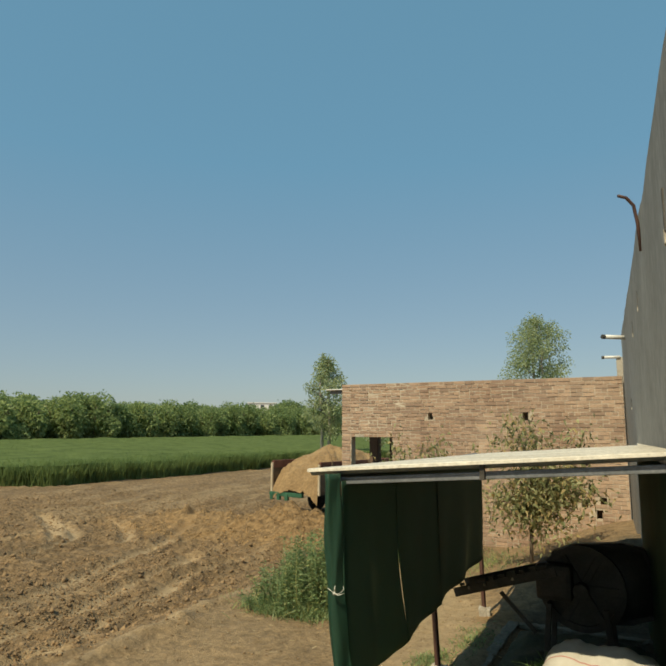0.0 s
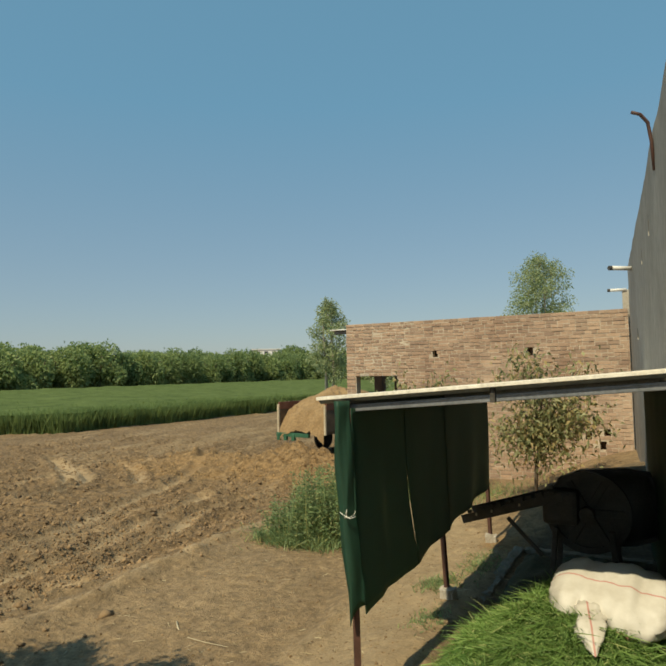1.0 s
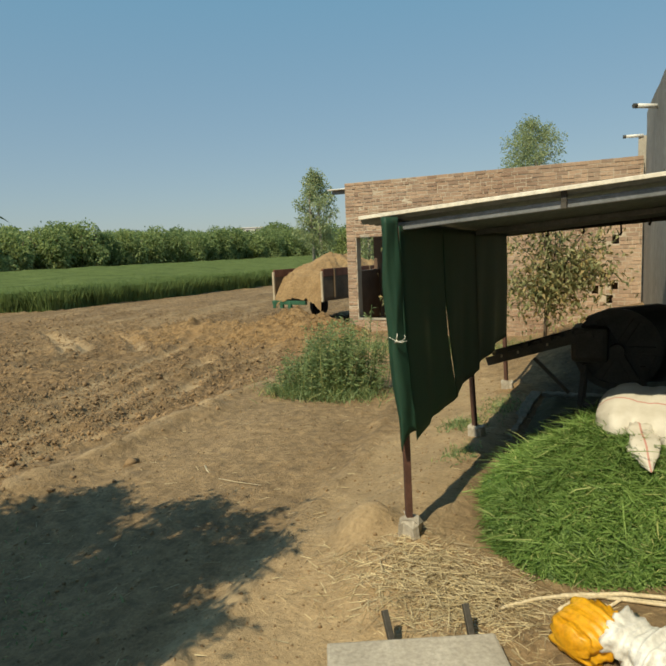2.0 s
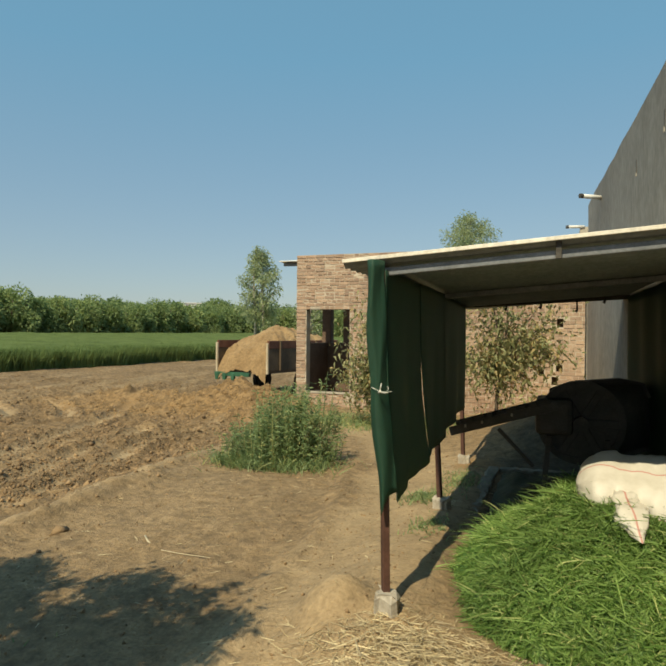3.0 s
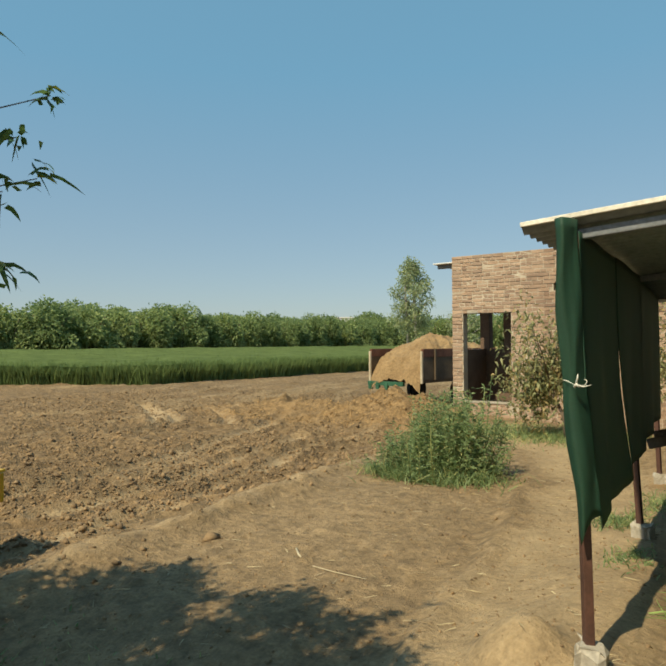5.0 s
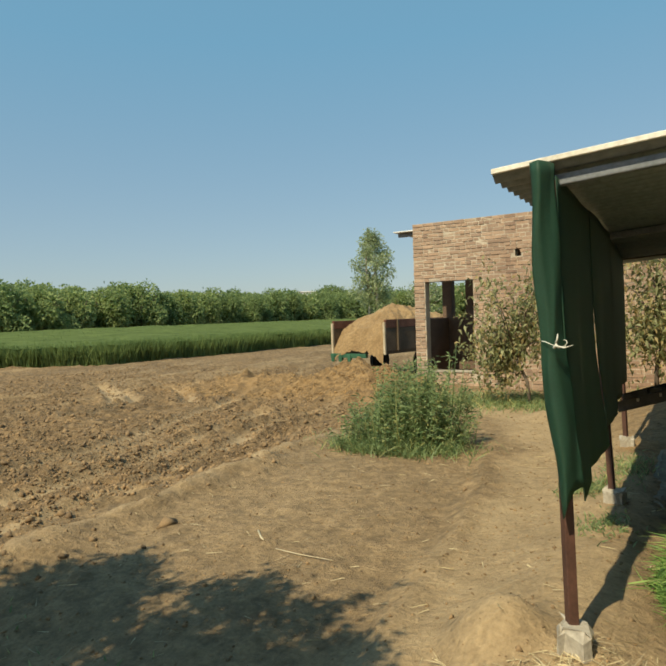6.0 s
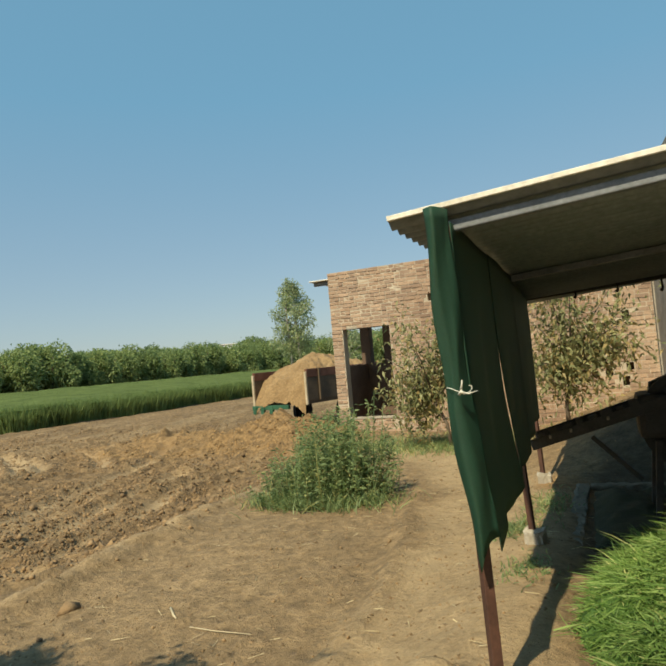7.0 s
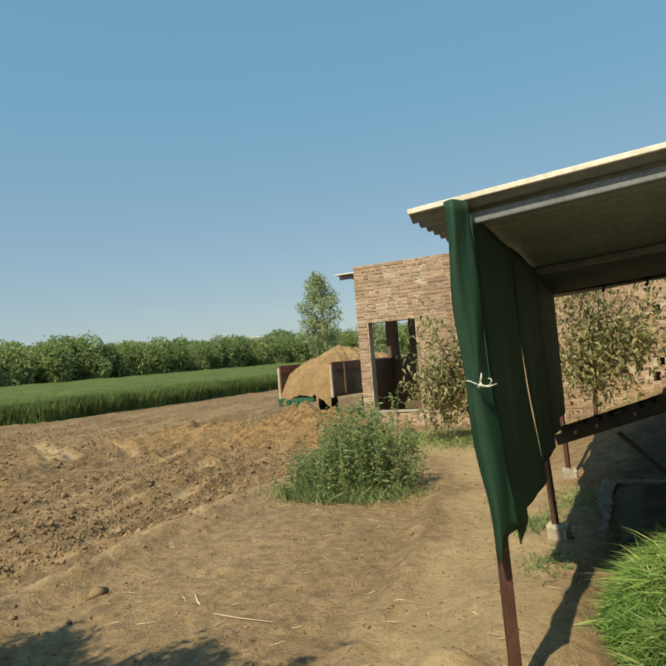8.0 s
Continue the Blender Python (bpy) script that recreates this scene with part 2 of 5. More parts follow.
FODDER = leaf_mat("fresh_fodder", (0.10, 0.195, 0.05), (0.31, 0.44, 0.155), 0.4, 0.5, (0.48, 0.52, 0.24), 0.06)
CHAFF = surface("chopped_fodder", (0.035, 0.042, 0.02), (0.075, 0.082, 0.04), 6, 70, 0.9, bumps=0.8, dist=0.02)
WHEAT = leaf_mat("wheat", (0.125, 0.18, 0.068), (0.225, 0.285, 0.118), 0.45, 0.9, gloss=0.05)
# far leaves, orchard and poplar: distance haze put into their paler tones
ORCHARD = leaf_mat("hazy_orchard_leaf", (0.19, 0.26, 0.115), (0.39, 0.455, 0.22), 0.5, 0.8)
POPLAR = leaf_mat("hazy_poplar_leaf", (0.28, 0.34, 0.20), (0.46, 0.50, 0.32), 0.55, 0.6)
GUAVA = leaf_mat("dusty_leaf", (0.16, 0.18, 0.085), (0.42, 0.41, 0.235), 0.4, 0.45, (0.46, 0.36, 0.19), 0.22)
WEED = leaf_mat("weed_leaf", (0.15, 0.225, 0.10), (0.38, 0.46, 0.24), 0.45, 0.45, (0.50, 0.47, 0.22), 0.16)
PEACH = leaf_mat("narrow_leaf", (0.045, 0.10, 0.035), (0.13, 0.23, 0.075), 0.35, 0.4, (0.25, 0.28, 0.05), 0.12)

# ---- building helpers ----
rng = np.random.default_rng(7)


def mesh_of(name, verts, faces, material, smooth=False):
    me = bpy.data.meshes.new(name)
    me.from_pydata([tuple(v) for v in verts], [], [tuple(f) for f in faces])
    me.materials.append(material)
    if smooth:
        me.polygons.foreach_set("use_smooth", [True] * len(me.polygons))
    me.update()
    return me


def thing(name, at, label, category, group="", kind="", turn=0.0):
    ob = new(name)
    ob.empty_display_size = 0.2
    ob.matrix_world = pose(*at, 0, 0, turn)
    return tagged(ob, label, category, group, kind)


def add(name, me, parent=None, label="", m=None):
    ob = new(name, me)
    if parent:
        ob.parent = parent
    if m is not None:
        ob.matrix_basis = m
    if label:
        ob["label"] = label
    return ob


def part(name, bm, material, parent, label="", m=None, smooth=False):
    me = bpy.data.meshes.new(name)
    bm.to_mesh(me)
    bm.free()
    me.materials.append(material)
    if smooth:
        me.polygons.foreach_set("use_smooth", [True] * len(me.polygons))
    return add(name, me, parent, label, m)


def box(sx, sy, sz, bevel=0.0, centre=(0, 0, 0), bm=None):
    bm = bm or bmesh.new()
    made = bmesh.ops.create_cube(bm, size=1, matrix=Matrix.Translation(centre) @ Matrix.Diagonal((sx, sy, sz, 1)))
    if bevel:
        edges = list({e for v in made["verts"] for e in v.link_edges})
        bmesh.ops.bevel(bm, geom=edges, offset=bevel, segments=2, affect="EDGES", profile=0.6)
    return bm


def tube(points, radii, sides=8, cap=True):
    """Vertices and faces of a tube along points."""
    points = [Vector(p) for p in points]
    verts, faces = [], []
    for i, p in enumerate(points):
        d = (points[min(i + 1, len(points) - 1)] - points[max(i - 1, 0)]).normalized()
        u = d.orthogonal().normalized() if i == 0 else (u - d * u.dot(d)).normalized()
        w = d.cross(u)
        for k in range(sides):
            a = 2 * math.pi * k / sides
            verts.append(p + (u * math.cos(a) + w * math.sin(a)) * radii[i])
    for i in range(len(points) - 1):
        for k in range(sides):
            a, b = i * sides + k, i * sides + (k + 1) % sides
            faces.append((a, b, b + sides, a + sides))
    if cap:
        faces.append(tuple(range(sides))[::-1])
        faces.append(tuple(range((len(points) - 1) * sides, len(points) * sides)))
    return verts, faces


def tubes(name, runs, material, parent=None, sides=7, label=""):
    verts, faces = [], []
    for points, radii in runs:
        v, f = tube(points, radii, sides)
        faces += [tuple(i + len(verts) for i in q) for q in f]
        verts += v
    return add(name, mesh_of(name, verts, faces, material, True), parent, label)


def leaves(name, spots, ways, lengths, widths, material, parent=None, droop=0.25, label=""):
    """One mesh of many folded leaves: each at a spot, pointing along a way."""
    n = len(spots)
    ways = ways / np.linalg.norm(ways, axis=1, keepdims=True)
    side = np.cross(ways, rng.normal(size=(n, 3)))
    side /= np.linalg.norm(side, axis=1, keepdims=True) + 1e-9
    up = np.cross(side, ways)
    L, W = lengths[:, None], widths[:, None]
    base = spots
    mid_l = spots + ways * L * 0.45 + side * W * 0.5 + up * W * 0.18
    mid_r = spots + ways * L * 0.45 - side * W * 0.5 + up * W * 0.18
    tip = spots + ways * L - np.array([0, 0, 1.0]) * L * droop
    verts = np.stack([base, mid_l, tip, mid_r], 1).reshape(-1, 3)
    idx = np.arange(n)[:, None] * 4
    faces = np.concatenate([idx + [0, 1, 2], idx + [0, 2, 3]], 1).reshape(-1, 3)
    me = bpy.data.meshes.new(name)
    me.vertices.add(len(verts))
    me.vertices.foreach_set("co", verts.astype(np.float32).ravel())
    me.loops.add(faces.size)
    me.loops.foreach_set("vertex_index", faces.astype(np.int32).ravel())
    me.polygons.add(len(faces))
    me.polygons.foreach_set("loop_start", np.arange(0, faces.size, 3, dtype=np.int32))
    me.update()
    me.validate()
    me.materials.append(material)
    return add(name, me, parent, label)


def blades(name, roots, ways, lengths, widths, material, parent=None, bend=0.5, label="", sag=0.0):
    """One mesh of many grass blades, each a bent strip of three pieces."""
    n = len(roots)
    ways = ways / np.linalg.norm(ways, axis=1, keepdims=True)
    side = np.cross(ways, rng.normal(size=(n, 3)))
    side /= np.linalg.norm(side, axis=1, keepdims=True) + 1e-9
    flat = rng.normal(size=(n, 3)) * [1, 1, 0.2] * (1 - sag) - [0, 0, 0.35 + sag]
    L, W = lengths[:, None], widths[:, None] * 0.5
    rows = []
    for s, w in ((0, 1.0), (0.4, 0.9), (0.75, 0.6)):
        c = roots + ways * L * s + flat * L * bend * s * s
        rows += [c - side * W * w, c + side * W * w]
    rows.append(roots + ways * L + flat * L * bend)
    verts = np.stack(rows, 1).reshape(-1, 3)
    idx = np.arange(n)[:, None] * 7
    faces = np.concatenate([idx + q for q in ([0, 1, 3], [0, 3, 2], [2, 3, 5], [2, 5, 4], [4, 5, 6])], 1).reshape(-1, 3)
    me = bpy.data.meshes.new(name)
    me.vertices.add(len(verts))
    me.vertices.foreach_set("co", verts.astype(np.float32).ravel())
    me.loops.add(faces.size)
    me.loops.foreach_set("vertex_index", faces.astype(np.int32).ravel())
    me.polygons.add(len(faces))
    me.polygons.foreach_set("loop_start", np.arange(0, faces.size, 3, dtype=np.int32))
    me.update()
    me.materials.append(material)
    return add(name, me, parent, label)


def hash2(ix, iy, seed):
    h = np.sin(ix * 127.1 + iy * 311.7 + seed * 74.7) * 43758.5453
    return h - np.floor(h)


def vnoise(x, y, seed=0):
    """Smooth value noise on numpy arrays, 0 to 1."""
    ix, iy = np.floor(x), np.floor(y)
    fx, fy = x - ix, y - iy
    fx, fy = fx * fx * (3 - 2 * fx), fy * fy * (3 - 2 * fy)
    a, b = hash2(ix, iy, seed), hash2(ix + 1, iy, seed)
    c, d = hash2(ix, iy + 1, seed), hash2(ix + 1, iy + 1, seed)
    return (a * (1 - fx) + b * fx) * (1 - fy) + (c * (1 - fx) + d * fx) * fy


def fbm(x, y, seed=0, octaves=4):
    v, amp, tot = 0.0, 1.0, 0.0
    for o in range(octaves):
        v = v + amp * vnoise(x * 2 ** o, y * 2 ** o, seed + o)
        tot += amp
        amp *= 0.5
    return v / tot


def step(a, b, x):
    t = np.clip((x - a) / (b - a), 0, 1)
    return t * t * (3 - 2 * t)


def near_line(x, y, pts):
    """Distance to a polyline."""
    best = np.full(np.shape(x), 1e9)
    for (x0, y0), (x1, y1) in zip(pts, pts[1:]):
        dx, dy = x1 - x0, y1 - y0
        s = np.clip(((x - x0) * dx + (y - y0) * dy) / (dx * dx + dy * dy), 0, 1)
        best = np.minimum(best, np.hypot(x - x0 - s * dx, y - y0 - s * dy))
    return best


# ---- ground ----
BUND = [(-3.7, -3.0), (-3.42, 0.2), (-3.45, 1.1), (-3.42, 2.0), (-3.68, 3.6), (-3.6, 4.6), (-3.4, 7.0)]
PATHWAY = [(0.3, -3.0), (-0.3, 0.2), (-0.3, 2.5), (-0.7, 4.6), (-1.6, 6.2), (-2.6, 7.4)]
TRACKS = ([(-9.97, 5.0), (-9.91, 5.41), (-10.12, 6.08), (-10.39, 6.79), (-10.96, 7.42), (-11.87, 7.95), (-13.01, 8.48), (-14.14, 9.2)],
          [(-10.83, 6.79), (-11.86, 7.6), (-13.49, 8.59), (-14.67, 9.34)],
          [(-11.78, 9.27), (-11.09, 9.06), (-9.88, 8.11), (-9.06, 7.19)],
          [(-4.5, 0.2), (-4.45, 1.3), (-4.59, 1.98), (-4.93, 2.79), (-5.05, 3.66), (-5.69, 5.35), (-5.72, 6.73)],
          [(-6.6, 1.0), (-6.9, 3.4), (-7.55, 5.24), (-8.15, 7.34), (-7.82, 8.44), (-7.36, 9.21)],
          [(-8.29, 7.51), (-9.16, 9.33), (-9.98, 11.11)],
          [(-4.3, -1.5), (-4.26, 0.47), (-4.34, 0.83), (-4.37, 1.21), (-4.19, 1.32)],
          [(-5.6, 0.8), (-5.55, 2.6), (-6.1, 4.4), (-6.6, 6.6)],
          [(-15.34, 5.72), (-14.42, 6.56), (-13.75, 7.35)])
SCRAPE = [(-0.74, -0.41), (-0.8, -0.12), (-0.88, 0.45), (-1.05, 1.5), (-1.22, 2.66), (-1.51, 3.93)]  # edge of the scraped ground against the footpath


def yard_of(x, y):
    """1 in the trodden yard, 0 in the field."""
    wob = (fbm(x * 0.8, y * 0.8, 3) - 0.5) * 1.2
    return step(-4.3, -3.4, x + wob * 0.6)  # the bund closes it


def clay_of(x, y):
    d = np.hypot((x + 8.0) / 4.2, (y - 9.8) / 2.0)
    e = np.hypot((x + 5.6) / 1.9, (y - 9.3) / 1.5)
    n = (fbm(x * 0.9, y * 0.9, 11) - 0.5) * 0.9
    near = np.hypot((x - 0.02) / 0.28, (y - 4.35) / 0.4)
    return np.maximum(np.maximum(step(1.15, 0.6, d + n), step(1.2, 0.6, e + n)), step(1.1, 0.5, near + n * 0.6))


def height(x, y):
    x, y = np.asarray(x, float), np.asarray(y, float)
    yard = yard_of(x, y)
    z = -0.25 * (1 - step(-5.2, -3.0, x))
    z = z + 0.72 * step(-1.0, 1.7, x) * step(4.4, 6.2, y) * step(40, 14, y) + 0.2 * np.exp(-((x - 1.8) / 0.9) ** 2 - ((y - 6.2) / 0.9) ** 2)
    crook = 0.5 * (fbm(x * 1.6, y * 1.6, 24, 4) - 0.5)
    z = z + 0.11 * np.exp(-(near_line(x + crook, y, BUND) / 0.2) ** 2) * (0.35 + 1.0 * fbm(x * 2.3, y * 2.3, 25))
    z = z + 0.06 * np.exp(-((x + 2.0) ** 2 + (y - 2.0) ** 2) / 2.5)
    z = z + 0.72 * step(-21, -50, x) * step(-40, -5, y)  # the land rises gently under the wheat
    z = z + 0.18 * np.exp(-((x - 0.02) / 0.42) ** 2) * np.interp(y, [-0.95, -0.35, -0.1, 2.0, 4.4, 5.5], [0, 0.75, 1.0, 0.72, 0.4, 0])  # trodden rise along the posts
    z = z + 0.12 * np.exp(-((x + 1.35) / 0.3) ** 2 - ((y - 6.2) / 0.3) ** 2)
    edge_x = np.interp(y, [p[1] for p in SCRAPE], [p[0] for p in SCRAPE]) + (fbm(x * 3, y * 3, 17) - 0.5) * 0.25
    z = z - 0.045 * step(edge_x + 0.10, edge_x - 0.10, x) * step(-3.4, -2.9, x) * step(4.3, 3.4, y) + 0.025 * np.exp(-((x - edge_x - 0.08) / 0.09) ** 2) * step(4.3, 3.4, y)
    far = step(60, 25, np.hypot(x, y))
    # clods and furrows of the ploughed land
    fur = np.sin((x * 0.985 + y * 0.06) * 2 * math.pi / 0.62 + 2.0 * fbm(x * 0.4, y * 0.25, 5)) + 2.2 * (fbm(x * 4.2, y * 0.55, 14, 3) - 0.5)
    clods = fbm(x * 2.6, y * 2.6, 1, 4) - 0.5
    lumps = np.maximum(vnoise(x * 6.5, y * 6.5, 9) - 0.55, 0) * vnoise(x * 1.3, y * 1.3, 4)
    rough = fbm(x * 7.0, y * 7.0, 13, 3) - 0.5
    crumbs = np.maximum(vnoise(x * 13, y * 13, 19) - 0.4, 0) * (0.4 + vnoise(x * 2.1, y * 2.1, 20))
    worn = np.ones(np.shape(x))
    for pts in TRACKS:
        worn = worn * (1 - 0.8 * np.exp(-(near_line(x, y, pts) / 0.24) ** 2))
    z = z + (1 - yard) * far * worn * (0.030 * fur + 0.10 * clods + 0.10 * lumps + 0.11 * rough + 0.06 * crumbs)
    z = z + yard * far * (0.06 * (fbm(x * 1.3, y * 1.3, 2, 5) - 0.5) + 0.016 * (fbm(x * 6, y * 6, 16, 3) - 0.5) + 0.07 * np.maximum(vnoise(x * 9, y * 9, 6) - 0.72, 0))
    for pts in TRACKS:
        d = near_line(x, y, pts)
        z = z - 0.05 * np.exp(-(d / 0.13) ** 2) + 0.065 * np.exp(-((d - 0.27) / 0.09) ** 2) * (0.5 + fbm(x * 3, y * 3, 18))
    # dug clay heaps before the brick building and the trailer
    for cx, cy, rx, ry, h in ((-5.2, 9.0, 1.3, 1.0, 0.52), (-6.2, 10.2, 1.2, 0.8, 0.38), (-7.0, 9.6, 1.3, 0.9, 0.26), (-9.0, 10.4, 1.4, 0.8, 0.24), (-10.6, 10.6, 1.2, 0.8, 0.18), (-7.2, 11.5, 0.9, 0.6, 0.42)):
        b = np.exp(-((x - cx) / rx) ** 2 - ((y - cy) / ry) ** 2)
        z = z + h * b * (0.7 + 0.6 * fbm(x * 2.2, y * 2.2, 21)) + 0.17 * b * (fbm(x * 4.0, y * 4.0, 23, 4) - 0.5) + 0.04 * b * crumbs
    # the smooth heap of dust beside the front post
    z = z + 0.15 * np.exp(-(((x + 0.23) / 0.185) ** 2 + ((y + 0.10) / 0.17) ** 2) ** 1.6)
    # hollow in the tree's shade
    z = z - 0.16 * np.exp(-((x + 2.6) / 1.3) ** 2 - ((y + 1.6) / 0.9) ** 2)
    return z


def hz(x, y):
    return float(height(np.array([x]), np.array([y]))[0])


def spread(lo, a, b, hi, fine, grow=1.16):
    """Grid lines, fine between a and b and ever wider outwards."""
    mid = list(np.arange(a, b, fine))
    s, v, right = fine, b, []
    while v < hi:
        right.append(v)
        s *= grow
        v += s
    s, v, left = fine, a - fine, []
    while v > lo:
        left.append(v)
        s *= grow
        v -= s
    return np.array([lo] + left[::-1] + mid + right + [hi])


def build_ground():
    xs = spread(-2500, -12.5, 2.6, 2500, 0.044, 1.03)
    ys = spread(-2500, -2.0, 10.5, 2500, 0.046, 1.03)
    X, Y = np.meshgrid(xs, ys, indexing="ij")
    Z = height(X, Y)
    n, k = len(xs), len(ys)
    verts = np.stack([X, Y, Z], -1).reshape(-1, 3)
    i = (np.arange(n - 1)[:, None] * k + np.arange(k - 1)[None]).ravel()
    faces = np.stack([i, i + k, i + k + 1, i + 1], 1)
    me = bpy.data.meshes.new("ground")
    me.vertices.add(len(verts))
    me.vertices.foreach_set("co", verts.astype(np.float32).ravel())
    me.loops.add(faces.size)
    me.loops.foreach_set("vertex_index", faces.astype(np.int32).ravel())
    me.polygons.add(len(faces))
    me.polygons.foreach_set("loop_start", np.arange(0, faces.size, 4, dtype=np.int32))
    me.update()
    x, y = verts[:, 0], verts[:, 1]
    dust = yard_of(x, y) * 0.36
    dust = np.maximum(dust, step(1.0, 0.35, near_line(x, y, PATHWAY) + (fbm(x * 1.5, y * 1.5, 35) - 0.5) * 0.7))
    for pts in TRACKS:
        dust = np.maximum(dust, 1.2 * np.exp(-(near_line(x, y, pts) / 0.18) ** 2))
    dust = np.maximum(dust, 0.7 * np.exp(-(near_line(x + 0.5 * (fbm(x * 1.6, y * 1.6, 24, 4) - 0.5), y, BUND) / 0.16) ** 2))
    dust = np.maximum(dust, 1.3 * np.exp(-((x + 0.23) / 0.36) ** 2 - ((y + 0.1) / 0.34) ** 2))
    dust = np.maximum(dust, 0.42 * (1 - yard_of(x, y)) * step(0.56, 0.66, fbm(x * 1.5 + 0.3 * y, y * 0.3, 37, 4)))
    dust = np.clip(dust * (0.75 + 0.5 * fbm(x * 0.7, y * 0.7, 31)), 0, 1)
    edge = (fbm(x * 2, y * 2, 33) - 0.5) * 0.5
    # soil darkened where the shed roof's shade falls
    shed_shade = step(0.15, 0.55, x + edge) * step(1.3, 2.0, y + edge) * step(6.6, 5.6, y + edge) * step(3.5, 3.0, x)
    col = np.stack([dust, clay_of(x, y), shed_shade * 0.85, 0 * x + 1], 1)
    lay = me.color_attributes.new("soil", "FLOAT_COLOR", "POINT")
    lay.data.foreach_set("color", col.astype(np.float32).ravel())
    me.materials.append(SOIL)
    me.polygons.foreach_set("use_smooth", [True] * len(me.polygons))
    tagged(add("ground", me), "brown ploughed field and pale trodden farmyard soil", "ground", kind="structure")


build_ground()


def build_clods():
    """Loose clods of earth: thick in the ploughed land, few and small in the yard."""
    n = 190000
    x, y = rng.uniform(-20, -2.6, n), rng.uniform(-2, 16, n)
    keep = (rng.random(n) < np.clip(12.0 / (np.hypot(x - 0.6, y + 3) ** 1.15), 0, 1)) & (rng.random(n) > yard_of(x, y) * 0.93) & (vnoise(x * 1.1, y * 1.1, 15) + 0.25 * rng.random(n) > 0.42)
    x, y = x[keep], y[keep]
    size = rng.gamma(1.6, 0.0075, len(x)) + 0.004
    m = 7000
    xy, yy = rng.uniform(-3.6, 0.6, m), rng.uniform(-1.8, 6.5, m)
    x, y, size = np.concatenate([x, xy]), np.concatenate([y, yy]), np.concatenate([size, rng.gamma(1.6, 0.0026, m) + 0.003])
    k = len(x)
    base = np.array([(1, 0, 0), (0, 1, 0), (-1, 0, 0), (0, -1, 0), (0, 0, 0.8), (0, 0, -0.6)], float)
    v = base[None] * rng.uniform(0.6, 1.25, (k, 6, 1)) + rng.normal(size=(k, 6, 3)) * 0.22
    v = v * size[:, None, None] + np.stack([x, y, height(x, y) + size * 0.05], 1)[:, None]
    f = np.array([(0, 1, 4), (1, 2, 4), (2, 3, 4), (3, 0, 4), (1, 0, 5), (2, 1, 5), (3, 2, 5), (0, 3, 5)])
    faces = (np.arange(k)[:, None, None] * 6 + f[None]).reshape(-1, 3)
    me = bpy.data.meshes.new("clods")
    me.vertices.add(k * 6)
    me.vertices.foreach_set("co", v.astype(np.float32).ravel())
    me.loops.add(faces.size)
    me.loops.foreach_set("vertex_index", faces.astype(np.int32).ravel())
    me.polygons.add(len(faces))
    me.polygons.foreach_set("loop_start", np.arange(0, faces.size, 3, dtype=np.int32))
    me.update()
    me.materials.append(CLOD)
    me.materials.append(CLAY_CLOD)
    me.polygons.foreach_set("material_index", np.repeat((clay_of(x, y) > 0.45).astype(np.int32), 8))
    tagged(add("soil_clods", me), "loose brown clods of ploughed earth", "soil", kind="stuff")


build_clods()

# ---- crop field and far trees ----
CROP_EDGE = [(-60, -18), (-30, 9), (-22.5, 16), (-21.5, 24), (-21.5, 32), (-17, 41), (0, 46), (30, 50)]


def in_crop(x, y):
    """Inside the wheat: on the far side of its near edge."""
    edge_x = np.interp(y, [p[1] for p in CROP_EDGE], [p[0] for p in CROP_EDGE]) + (fbm(y * 0.4, y * 0.1, 41) - 0.5) * 1.6
    return (x < edge_x) & (x > -49) & (y < 88) & (y > -15)


